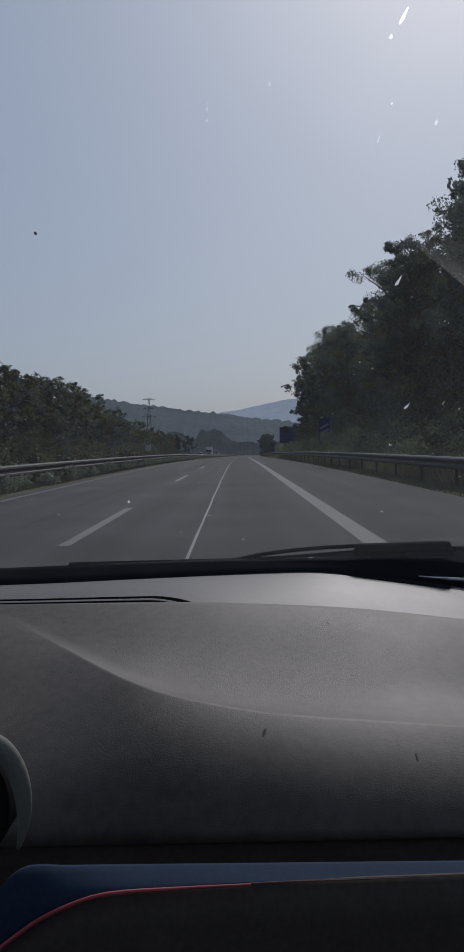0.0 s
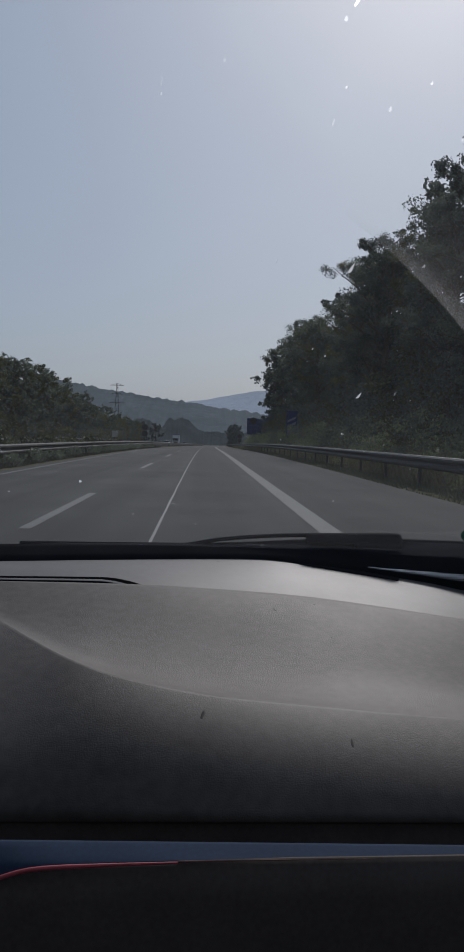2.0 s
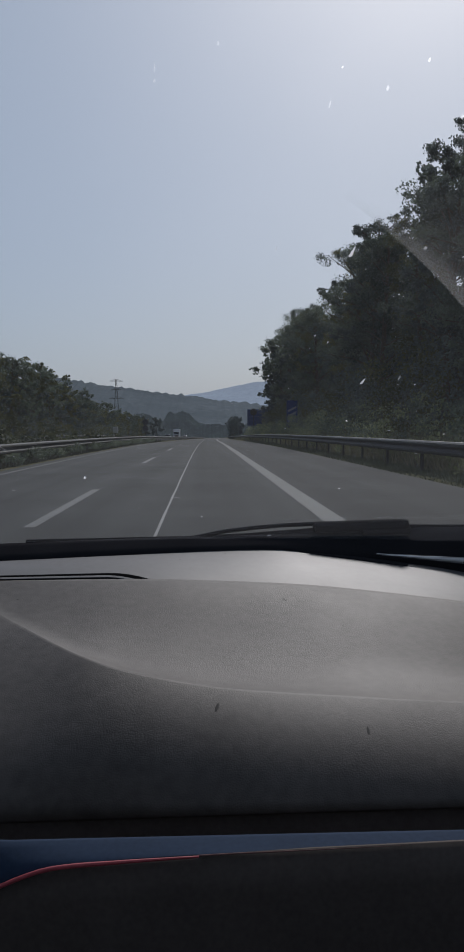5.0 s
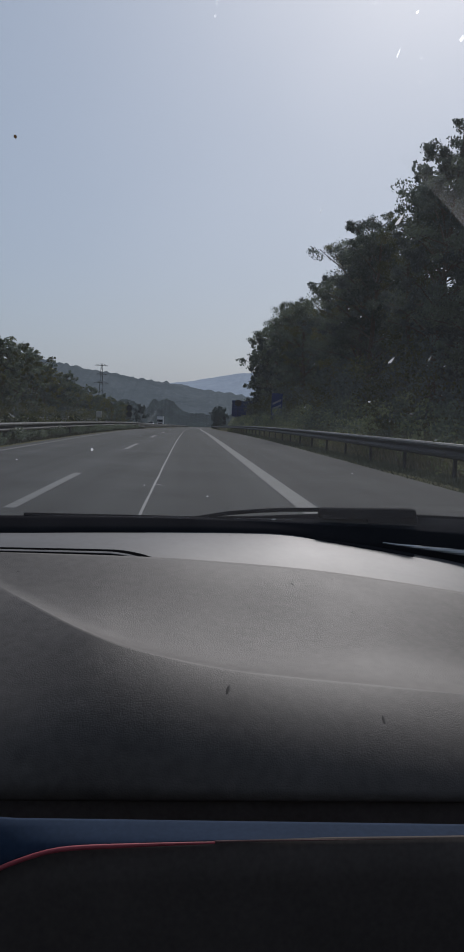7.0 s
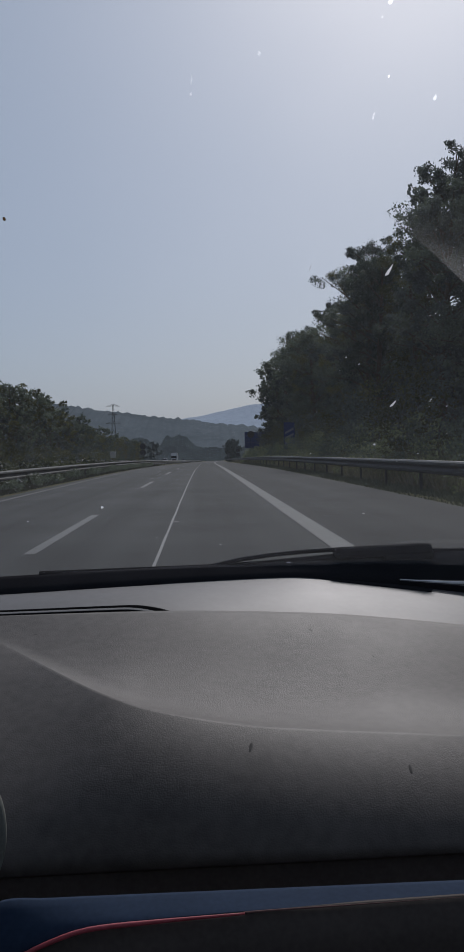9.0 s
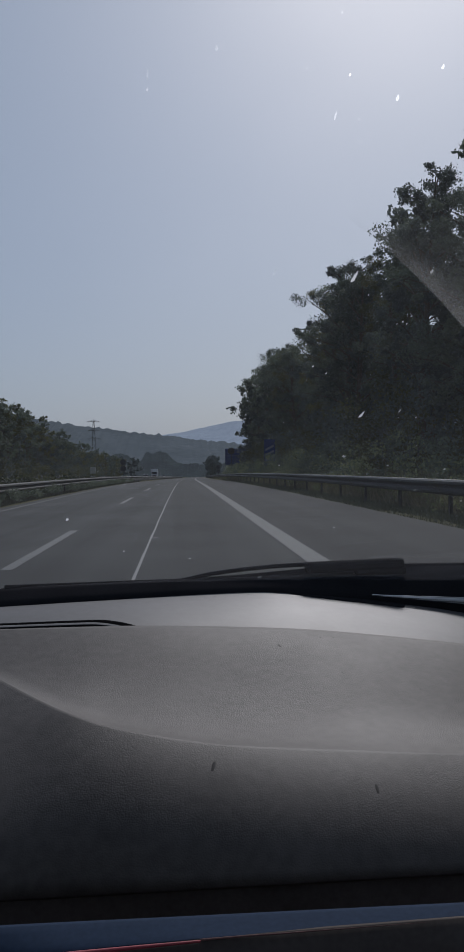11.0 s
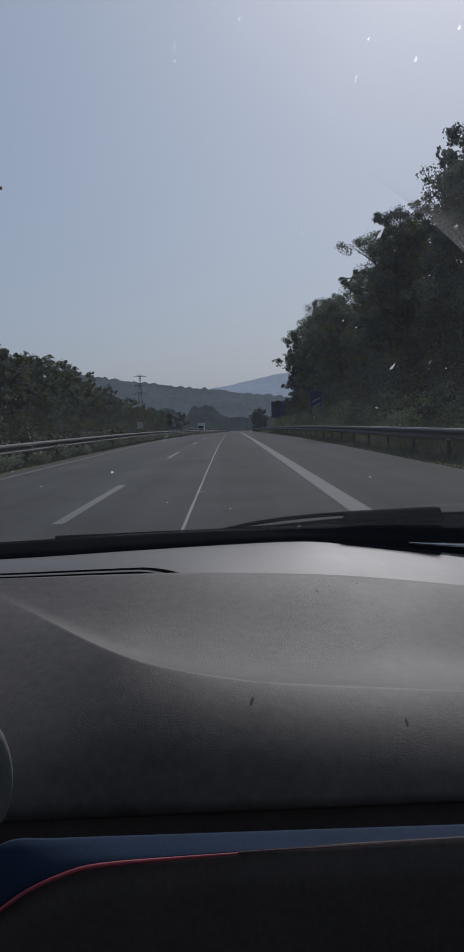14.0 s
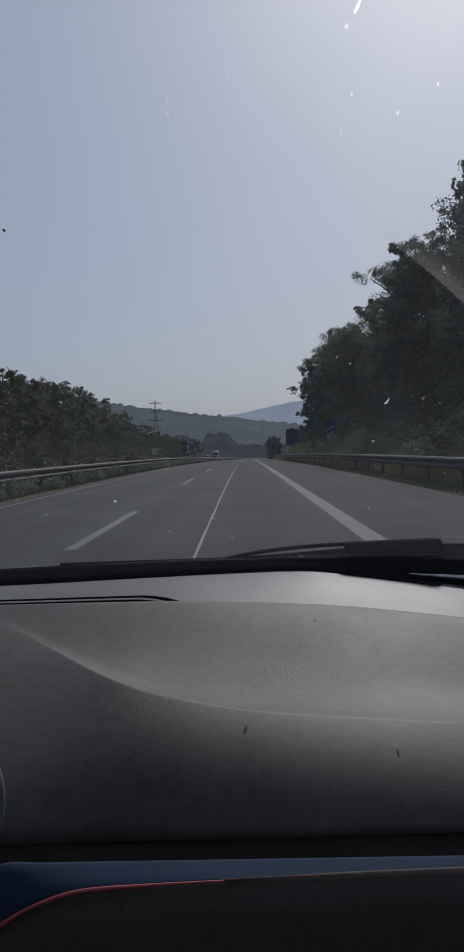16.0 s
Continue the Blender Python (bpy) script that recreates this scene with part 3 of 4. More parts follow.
lt = [tree(9.6, 3.2, 31, M["leaf_b"], 135, 34, 0.142, 0.06, "medium broadleaf tree with yellow-green autumn leaves"),
      tree(10.6, 3.4, 35, M["leaf_a"], 144, 34, 0.147, 0.06, "rounded green broadleaf tree"),
      tree(9.0, 2.9, 39, M["leaf_c"], 126, 34, 0.142, 0.06, "dark green bushy tree")]
spots = []
y = 30.0
while y < 300:
    spots.append((road_x(y) - 25.0 - rng.uniform(0, 2), y, rng.uniform(0.85, 1.15) * (1 - 0.25 * smooth(110, 240, y))))
    y += rng.uniform(2.6, 3.8) * (1 + 0.6 * smooth(150, 250, y))
scatter(lt, spots, "trees beyond the opposite carriageway")

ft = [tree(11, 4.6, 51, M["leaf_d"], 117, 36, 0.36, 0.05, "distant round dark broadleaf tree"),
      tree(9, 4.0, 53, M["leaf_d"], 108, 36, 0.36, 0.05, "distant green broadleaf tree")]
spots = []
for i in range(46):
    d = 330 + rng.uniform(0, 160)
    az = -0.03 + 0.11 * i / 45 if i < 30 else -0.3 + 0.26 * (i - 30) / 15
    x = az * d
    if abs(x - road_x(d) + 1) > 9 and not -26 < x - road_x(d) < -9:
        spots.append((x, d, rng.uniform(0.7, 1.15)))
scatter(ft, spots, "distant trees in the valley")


# ---- undergrowth ----
def thicket(name, label, spots, material, per, size):
    rng2 = np.random.default_rng(len(spots))
    cs = []
    for x, y, r, h in spots:
        g = ground_z(x, y)
        for k in range(max(2, int(h / 0.45))):
            cs.append((x + rng2.normal() * r * 0.4, y + rng2.normal() * r * 0.4, g + 0.15 + (k + 0.3) * h / max(2, int(h / 0.45)), r * (0.5 + 0.3 * rng2.random())))
    me = leaf_cloud(cs, per, size, rng2)
    me.materials.append(material)
    return tagged(new(name, me), label, "shrubs", kind="stuff")


sp = [(road_x(y) + 6.9 + rng.uniform(-0.3, 1.8), y, rng.uniform(0.5, 1.0), rng.uniform(0.7, 2.2)) for y in np.arange(8, 150, 0.62)]
thicket("undergrowth", "green roadside shrubs and tall weeds behind the rail", sp[::2], M["leaf_a"], 70, 0.065)
thicket("undergrowth", "sunlit yellow-green weeds on the verge", sp[1::2], M["weed"], 70, 0.06)
sp = [(road_x(y) + 6.2 + rng.uniform(-0.25, 0.5), y, rng.uniform(0.3, 0.6), rng.uniform(0.3, 0.9)) for y in np.arange(8, 130, 0.5)]
thicket("undergrowth", "low green weeds behind the rail posts", sp, M["weed"], 50, 0.045)
sp = [(road_x(y) + 10.3 + rng.uniform(-1.3, 2.5), y, rng.uniform(0.9, 1.5), rng.uniform(1.8, 4.2)) for y in np.arange(6, 150, 0.8)]
thicket("undergrowth", "dense dark shrubs at the edge of the wood", sp[::2], M["leaf_c"], 70, 0.1)
thicket("undergrowth", "olive shrubs at the edge of the wood", sp[1::2], M["leaf_b"], 80, 0.085)
sp = [(road_x(y) + 13.8 + rng.uniform(-1.0, 2.0), y, rng.uniform(1.2, 1.9), rng.uniform(3.5, 6.0)) for y in np.arange(6, 150, 1.1)]
thicket("undergrowth", "tall shaded shrubs filling the wood behind its edge", sp, M["leaf_c"], 38, 0.18)
sp = [(road_x(y) - 7.7 + rng.uniform(-0.7, 0.7), y, rng.uniform(0.4, 0.75), rng.uniform(0.7, 1.45) * (1 - 0.45 * smooth(36, 80, y))) for y in np.arange(12, 118, 0.6)]
thicket("median_hedge", "overgrown green hedge on the central reservation", sp[::2], M["hedge"], 75, 0.08)
thicket("median_hedge", "yellow-green shrubs on the central reservation", sp[1::2], M["weed_dark"], 75, 0.08)


sp = [(road_x(y) - 23.9 + rng.uniform(-0.8, 0.4), y, rng.uniform(0.8, 1.3), rng.uniform(1.8, 3.6)) for y in np.arange(34, 230, 0.9)]
thicket("undergrowth", "dense olive shrubs under the trees beyond the opposite carriageway", sp[::2], M["leaf_b"], 60, 0.11)
thicket("undergrowth", "dense dark shrubs under the trees beyond the opposite carriageway", sp[1::2], M["leaf_c"], 60, 0.11)
sp = [(road_x(y) - 6.1 + rng.uniform(-0.35, 0.2), y, rng.uniform(0.2, 0.4), rng.uniform(0.15, 0.42)) for y in np.arange(14, 100, 0.7)]
thicket("median_weeds", "low dark weeds growing through the median rail", sp, M["leaf_a"], 45, 0.05)


def grass_blades(name, label, lat0, lat1, y0, y1, n, h, material):
    rng2 = np.random.default_rng(n)
    y = y0 + (y1 - y0) * rng2.random(n) ** 1.6
    x = np.array([road_x(v) for v in y]) + lat0 + (lat1 - lat0) * rng2.random(n)
    z = np.array([ground_z(a, b) for a, b in zip(x, y)]) - 0.02
    hh = h * (0.4 + 0.9 * rng2.random(n))
    a = rng2.random(n) * 6.283
    w = 0.012 + 0.012 * rng2.random(n)
    lean = rng2.normal(size=(n, 2)) * 0.35 * hh[:, None]
    v = np.empty((n, 3, 3))
    v[:, 0] = np.stack([x - w * np.cos(a), y - w * np.sin(a), z], 1)
    v[:, 1] = np.stack([x + w * np.cos(a), y + w * np.sin(a), z], 1)
    v[:, 2] = np.stack([x + lean[:, 0], y + lean[:, 1], z + hh], 1)
    me = bpy.data.meshes.new(name)
    me.vertices.add(3 * n)
    me.vertices.foreach_set("co", v.ravel())
    me.loops.add(3 * n)
    me.loops.foreach_set("vertex_index", np.arange(3 * n))
    me.polygons.add(n)
    me.polygons.foreach_set("loop_start", np.arange(n) * 3)
    me.update(calc_edges=True)
    me.materials.append(material)
    return tagged(new(name, me), label, "grass", kind="stuff")


grass_blades("grass", "uneven dry verge grass under the guard rail", 4.7, 6.4, 8, 110, 40000, 0.12, M["dry_grass"])
grass_blades("grass", "tall straw-coloured grass behind the rail", 5.7, 8.2, 10, 120, 15000, 0.8, M["straw"])
grass_blades("grass", "rough grass along the median edge", -8.6, -5.75, 12, 110, 36000, 0.16, M["verge_grass"])


# ---- hills ----
def ridge(name, label, dist, height, x0, x1, rough, depth, material, steps=260):
    verts, faces = [], []
    rows = 14
    for i in range(steps + 1):
        x = x0 + (x1 - x0) * i / steps
        h = height(x) + rough * (0.6 * noise.noise((x * 0.02, dist, 0)) + 0.5 * noise.noise((x * 0.11, dist, 2)) + 0.3 * noise.noise((x * 0.4, dist, 4))) + 0.7 * rough * max(0, noise.noise((x * 0.12, dist, 9)) + 0.15)
        for r in range(rows + 1):
            f = r / rows
            verts.append((x, dist - depth * (1 - f), -40 + (h + 40) * (f ** 0.8) + (0 if r in (0, rows) else 0.35 * rough * noise.noise((x * 0.03, r * 2.0, 7)))))
    n = rows + 1
    for i in range(steps):
        for r in range(rows):
            a = i * n + r
            faces.append((a, a + n, a + n + 1, a + 1))
    ob = new(name, mesh_of(name, verts, faces, material, True))
    return tagged(ob, label, "hill", kind="structure")


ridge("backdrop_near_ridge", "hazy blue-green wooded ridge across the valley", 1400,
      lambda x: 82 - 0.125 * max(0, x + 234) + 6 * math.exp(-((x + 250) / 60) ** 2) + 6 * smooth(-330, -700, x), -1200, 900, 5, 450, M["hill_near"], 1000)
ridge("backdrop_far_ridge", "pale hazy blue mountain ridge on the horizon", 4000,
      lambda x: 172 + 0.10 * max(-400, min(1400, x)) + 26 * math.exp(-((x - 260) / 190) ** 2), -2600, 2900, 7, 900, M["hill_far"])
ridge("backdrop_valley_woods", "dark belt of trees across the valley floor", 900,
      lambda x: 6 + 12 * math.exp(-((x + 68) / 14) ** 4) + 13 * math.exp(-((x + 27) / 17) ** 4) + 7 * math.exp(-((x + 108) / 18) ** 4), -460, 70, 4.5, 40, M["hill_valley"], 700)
field = new("field", mesh_of("field", [(x, y, ground_z(x, y) + 0.3 + (y - 210) * 0.028) for y in (215, 300, 420) for x in (-150, -90, -40, -27)],
            [(r * 4 + c, r * 4 + c + 1, r * 4 + c + 5, r * 4 + c + 4) for r in range(2) for c in range(3)], M["soil"]))
tagged(field, "brown stubble field on the valley side", "field", kind="structure")


# ---- signs, pylon, vehicles ----
def rod(parent, name, x, y, z0, z1, r, material):
    return part(name, tube([(x, y, z0), (x, y, z1)], [r, r], 8), material, parent)


def countdown_board(y, lat, stripes):
    x, g = road_x(y) + lat, ground_z(road_x(y) + lat, y)
    t = thing("countdown_sign", "tall blue exit countdown sign with greyish diagonal stripes", "road sign", at=(x, y, g))
    part("panel", box(1.05, 0.05, 2.5, (0, 0, 2.35), 0.02), M["sign_blue"], t)
    for i in range(stripes):
        bm = bmesh.new()
        z = 1.45 + 0.5 * i
        vs = [bm.verts.new((px, -0.031, pz)) for px, pz in ((-0.42, z), (0.42, z + 0.42), (0.42, z + 0.64), (-0.42, z + 0.22))]
        f = bm.faces.new(vs)
        r = bmesh.ops.extrude_face_region(bm, geom=[f])
        bmesh.ops.translate(bm, verts=[v for v in r["geom"] if isinstance(v, bmesh.types.BMVert)], vec=(0, -0.004, 0))
        part("stripe", bm, M["sign_stripe"], t, "greyish diagonal stripe")
    rod(t, "post", -0.35, 0.08, -0.5, 3.4, 0.04, M["steel"])
    rod(t, "post", 0.35, 0.08, -0.5, 3.4, 0.04, M["steel"])


def blue_board(y, lat, w, h, z):
    x, g = road_x(y) + lat, ground_z(road_x(y) + lat, y)
    t = thing("direction_sign", "large blue motorway direction sign on steel posts", "road sign", at=(x, y, g))
    part("panel", box(w, 0.06, h, (0, 0, z), 0.03), M["sign_blue"], t)
    for s in (-1, 1):
        part("border", box(0.06, 0.012, h - 0.1, (s * (w / 2 - 0.08), -0.034, z)), M["sign_dim"], t, "dull border")
    for i, f in enumerate((0.6, 0.45, 0.5)):
        part("text_bar", box(w * f, 0.012, 0.16, (-w * (0.42 - f / 2), -0.034, z + h * (0.27 - 0.22 * i))), M["sign_dim"], t, "dull line of lettering too far to read")
    rod(t, "post", -w * 0.3, 0.1, -0.5, z + h * 0.45, 0.08, M["steel"])
    rod(t, "post", w * 0.3, 0.1, -0.5, z + h * 0.45, 0.08, M["steel"])


def disc_sign(y, lat, z, r, second):
    x, g = road_x(y) + lat, ground_z(road_x(y) + lat, y)
    t = thing("traffic_sign", "round traffic sign on a grey post, dark against the light", "road sign", at=(x, y, g))
    for k in range(2 if second else 1):
        bm = bmesh.new()
        bmesh.ops.create_cone(bm, cap_ends=True, segments=28, radius1=r, radius2=r, depth=0.02, matrix=pose(0, 0, z - k * 2.1 * r, 90))
        part("disc", bm, M["sign_back"], t)
    rod(t, "post", 0, 0.04, -0.5, z + r * 0.6, 0.04, M["steel"])


countdown_board(80, 8.3, 3)
disc_sign(135, 7.4, 4.4, 0.55, False)
disc_sign(190, 6.9, 2.6, 0.45, True)
blue_board(150, 9.0, 4.0, 2.9, 3.4)
disc_sign(140, -10.4, 3.4, 0.5, True)
cab = thing("roadside_cabinet", "small off-white equipment box on a post in the median", "equipment box", at=(road_x(100) - 10.8, 100, ground_z(road_x(100) - 10.8, 100)))
part("box", box(0.62, 0.35, 0.75, (0, 0, 1.75), 0.03), M["box_white"], cab)
rod(cab, "post", 0, 0, -0.4, 1.5, 0.05, M["steel"])


def pylon(x, y, z, h):
    t = thing("electricity_pylon", "grey steel lattice electricity pylon with cross-arms", "pylon", at=(x, y, z), rz=12)
    bm = bmesh.new()

    def leg_at(f, sx, sy):
        w = 3.4 * (1 - f) ** 1.3 + 0.5
        return (sx * w, sy * w, h * f)
    corners = ((-1, -1), (1, -1), (1, 1), (-1, 1))
    levels = [i / 9 for i in range(10)]
    for sx, sy in corners:
        part("leg", tube([leg_at(f, sx, sy) for f in levels], [0.13] * 10, 4), M["steel_dark"], t)
    for a, b in zip(levels, levels[1:]):
        for i in range(4):
            c, d = corners[i], corners[(i + 1) % 4]
            tube([leg_at(a, *c), leg_at(b, *d)], [0.06, 0.06], 4, bm)
            tube([leg_at(a, *d), leg_at(b, *c)], [0.06, 0.06], 4, bm)
    part("bracing", bm, M["steel_dark"], t)
    for f, w in ((0.72, 6.4), (0.845, 4.8), (0.97, 5.6)):
        bm = tube([(-w, 0, h * f), (0, 0, h * f + 0.3), (w, 0, h * f)], [0.12, 0.25, 0.12], 4)
        tube([(-w, 0, h * f), (0, 0, h * f + 1.8), (w, 0, h * f)], [0.08, 0.12, 0.08], 4, bm)
        part("cross_arm", bm, M["steel_dark"], t)


pylon(-73, 700, -14, 57)


def wheel(parent, x, y, r, w):
    bm = bmesh.new()
    bmesh.ops.create_cone(bm, cap_ends=True, segments=24, radius1=r, radius2=r, depth=w, matrix=pose(x, y, r, 0, 90))
    es = [e for e in bm.edges if len(e.link_faces) == 2 and e.calc_face_angle(0) > 1]
    bmesh.ops.bevel(bm, geom=es, offset=r * 0.12, segments=2, affect="EDGES")
    tyre = part("wheel", bm, M["rubber"], parent)
    bm = bmesh.new()
    bmesh.ops.create_cone(bm, cap_ends=True, segments=20, radius1=r * 0.6, radius2=r * 0.5, depth=w + 0.02, matrix=pose(x, y, r, 0, 90))
    part("rim", bm, M["steel"], tyre)


def lorry(y, lat):
    """An oncoming box lorry, seen from the front."""
    t = thing("lorry", "white box lorry on the opposite carriageway", "lorry", at=(road_x(y) + lat, y, road_z(y)))
    part("cab_body", box(2.4, 2.0, 2.5, (0, 0, 1.75), 0.15), M["van_white"], t)
    part("windscreen", box(2.1, 0.04, 0.9, (0, -1.0, 2.2), 0.015), M["dark_glass"], t, "dark windscreen")
    part("grille", box(1.6, 0.05, 0.6, (0, -1.01, 1.1), 0.02), M["black"], t)
    for s in (-1, 1):
        part("headlight", box(0.35, 0.06, 0.22, (s * 0.9, -1.0, 0.75), 0.02), M["sign_white"], t)
    part("cargo_box", box(2.55, 7.5, 2.9, (0, 4.9, 2.4), 0.04), M["van_white"], t)
    part("chassis", box(1.0, 9.0, 0.3, (0, 3.6, 0.75), 0.02), M["steel_dark"], t)
    for yy in (0.0, 5.2, 7.2):
        for s in (-1, 1):
            wheel(t, s * 1.08, yy, 0.5, 0.3)


def small_car(y, lat, material, label):
    t = thing("car", label, "car", at=(road_x(y) + lat, y, road_z(y)))
    part("body", box(1.75, 4.2, 0.62, (0, 0, 0.62), 0.14), material, t)
    part("cabin", box(1.5, 2.3, 0.55, (0, 0.2, 1.15), 0.2), M["dark_glass"], t, "dark glazed cabin")
    part("roof", box(1.35, 1.5, 0.06, (0, 0.25, 1.42), 0.025), material, t)
    for s in (-1, 1):
        part("headlight", box(0.35, 0.05, 0.14, (s * 0.6, -2.09, 0.72), 0.02), M["sign_white"], t)
        for yy in (-1.3, 1.3):
            wheel(t, s * 0.78, yy, 0.31, 0.2)


lorry(330, -15.2)
small_car(268, -14.6, M["van_white"], "white oncoming car on the opposite carriageway")
small_car(400, -15.0, M["van_white"], "white oncoming car far along the opposite carriageway")


# ---- the car that the camera rides in ----
car = thing("car_interior", "dark car cabin with grained black dashboard, on the motorway lane", "car")


def line(xs, ys, zs):
    """A smooth line across the car: x -> (x, y, z), eased between a few stations."""
    def at(x):
        i = 0
        while i < len(xs) - 2 and x > xs[i + 1]:
            i += 1
        u = (x - xs[i]) / (xs[i + 1] - xs[i])
        u = min(1, max(0, u))

        def ease(v):
            k = len(v) - 1
            d1 = (v[min(i + 1, k)] - v[max(i - 1, 0)]) / (xs[min(i + 1, k)] - xs[max(i - 1, 0)])
            d2 = (v[min(i + 2, k)] - v[i]) / (xs[min(i + 2, k)] - xs[i])
            w = xs[i + 1] - xs[i]
            return (2 * u**3 - 3 * u**2 + 1) * v[i] + (u**3 - 2 * u**2 + u) * w * d1 + (3 * u**2 - 2 * u**3) * v[i + 1] + (u**3 - u**2) * w * d2
        return (x, ease(ys), ease(zs))
    return at


def blend(a, b, f, dz=0.0):
    return lambda x: tuple(p + (q - p) * f + (dz if k == 2 else 0) for k, (p, q) in enumerate(zip(a(x), b(x))))


X0, X1 = -1.0, 0.45
xs = [X0 + (X1 - X0) * i / 180 for i in range(181)]


cowl_foot = line([-1.0, -0.237, -0.104, 0.03, 0.084, 0.118, 0.142, 0.173, 0.205, 0.242, 0.275, 0.306, 0.45], [0.9] + [0.93] * 11 + [0.91], [0.945, 0.9576, 0.9624, 0.9665, 0.967, 0.9645, 0.962, 0.959, 0.9553, 0.9498, 0.945, 0.9392, 0.915])


def front(x):
    c = cowl_foot(x)
    return (x, c[1] + 0.003, c[2] - 0.0005)


def on_strip(f):
    return blend(front, strip_edge, f, -0.0008 - 0.0032 * f + 0.004 * math.sin(math.pi * f))



strip_edge = line([-1.0, -0.21, -0.05, 0.05, 0.126, 0.24, 0.45], [0.815] * 7, [0.952, 0.955, 0.955, 0.9512, 0.946, 0.9324, 0.903])
crease = line([-1.0, -0.416, -0.24, -0.1868, -0.1614, -0.1101, -0.082, -0.05, 0.015, 0.06, 0.115, 0.172, 0.45],
              [0.8, 0.8, 0.795, 0.7467, 0.7198, 0.657, 0.628, 0.611, 0.603, 0.603, 0.603, 0.603, 0.62],
              [0.949, 0.949, 0.95, 0.9409, 0.9363, 0.9303, 0.9271, 0.9216, 0.9112, 0.9065, 0.9023, 0.8981, 0.877])
edge = line([-1.0, -0.2, 0.0, 0.2, 0.45], [0.52, 0.518, 0.517, 0.518, 0.52], [0.848, 0.851, 0.8535, 0.855, 0.852])
under = line([-1.0, -0.2, 0.0, 0.2, 0.45], [0.526, 0.524, 0.523, 0.524, 0.526], [0.844, 0.847, 0.8495, 0.851, 0.848])
deep = line([-1.0, 0.0, 0.45], [0.56, 0.56, 0.56], [0.841, 0.843, 0.843])

sheet(xs, [on_strip(f) for f in (-0.06, 0, 0.2, 0.4, 0.6, 0.8, 1.0, 1.06)], M["panel"], "defroster_panel", car,
      "smooth grey plastic panel below the windscreen", 0.004)


def hollow(f):
    """The pad's surface between its edge and the crease: sinking, then rising to a lip."""
    def at(x):
        lip = 0.76 - 0.1 * smooth(-0.08, 0.12, x)
        g = smooth(0.0, 0.7, f) * (1 - max(0.0, (f - lip) / (1 - lip)) ** 2)
        a, b = strip_edge(x), crease(x)
        d = (0.0125 - 0.0025 * smooth(0.0, 0.2, x)) * min(1, math.hypot(a[1] - b[1], a[2] - b[2]) / 0.21) ** 2.2
        return (x, a[1] + (b[1] - a[1]) * f, a[2] + (b[2] - a[2]) * f - d * g)
    return at


lines = [blend(strip_edge, crease, 0.0, -0.004), strip_edge]
lines += [hollow(f) for f in (0.03, 0.1, 0.2, 0.3, 0.4, 0.5, 0.6, 0.65, 0.7, 0.74, 0.77, 0.8, 0.83, 0.865, 0.9, 0.93, 0.96, 0.985)]
lines += [crease]


def roll(f):
    """The rounded front of the pad, from the crease down to its lower edge; steepening evenly."""
    def run(g):
        steps = [radians(25 + 44 * g * (i + 0.5) / 24) for i in range(24)]
        return g * sum(math.cos(q) for q in steps), g * sum(math.sin(q) for q in steps)
    u, v = (p / q for p, q in zip(run(f), run(1.0)))

    def at(x):
        a, b = crease(x), edge(x)
        return (x, a[1] + (b[1] - a[1]) * u, a[2] + (b[2] - a[2]) * v)
    return at


lines += [roll(f) for f in (0.02, 0.06, 0.12, 0.2, 0.28, 0.36, 0.44, 0.52, 0.6, 0.68, 0.76, 0.84, 0.92)] + [edge]
lines += [blend(edge, under, 0.4, -0.001), under, deep]
sheet(xs, lines, M["pad"], "dashboard_pad", car, "grained charcoal dashboard pad with a curved crease", 0.003)


def vent():
    """The dark demister slot, its far edge sweeping round to a point, with a thin grey blade in it."""
    n, near = 120, 0.8162

    def far(x):
        return near + 0.026 * (1 - min(1, max(0, (x + 0.087) / 0.05)) ** 1.7)
    slot = None
    vxs = [-0.75 + 0.713 * (1 - (1 - i / n) ** 2) for i in range(n + 1)]
    # flat near-black sheet: the shade inside the slot is put into its colour
    for name, material, back, wide, shift, lift in (("vent_slot", M["slot_shade"], 0.0, 1.0, 0.0, 0.0004), ("vent_blade", M["vent_grey"], 0.0085, 0.005, 0.004, 0.001)):
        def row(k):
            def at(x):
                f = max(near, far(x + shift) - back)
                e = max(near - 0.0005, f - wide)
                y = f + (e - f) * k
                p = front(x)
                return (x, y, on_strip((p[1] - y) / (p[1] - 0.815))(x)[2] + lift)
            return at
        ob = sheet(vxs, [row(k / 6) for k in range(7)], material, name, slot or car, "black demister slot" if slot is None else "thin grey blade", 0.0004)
        slot = slot or ob



vent()

# lower trim: blue band, red piping, black panel
red = line([-0.6, -0.1796, -0.1348, -0.111, -0.0881, -0.0732, -0.0419, -0.0165, 0.02, 0.047, 0.077, 0.11, 0.2, 0.45], [0.435] * 14,
           [0.7377, 0.8007, 0.8348, 0.8517, 0.8616, 0.8652, 0.8674, 0.8687, 0.8703, 0.871, 0.8718, 0.8727, 0.875, 0.8768])
def bulge(f):
    """The trim band's rounded face."""
    def at(x):
        p = blend(blue_top, lower_than(blue_top, red), f)(x)
        return (p[0], p[1] - 0.0035 * math.sin(math.pi * f), p[2])
    return at


txs = [-0.17 + 0.62 * i / 120 for i in range(121)]
blue_top = line([-0.166, -0.1384, -0.125, -0.1005, -0.0003, 0.1266, 0.45], [0.452] * 7, [0.8165, 0.859, 0.8701, 0.8707, 0.8708, 0.8709, 0.8709])


def lower_than(a, b):
    return lambda x: (x, b(x)[1], min(a(x)[2] - 0.0005, b(x)[2]))


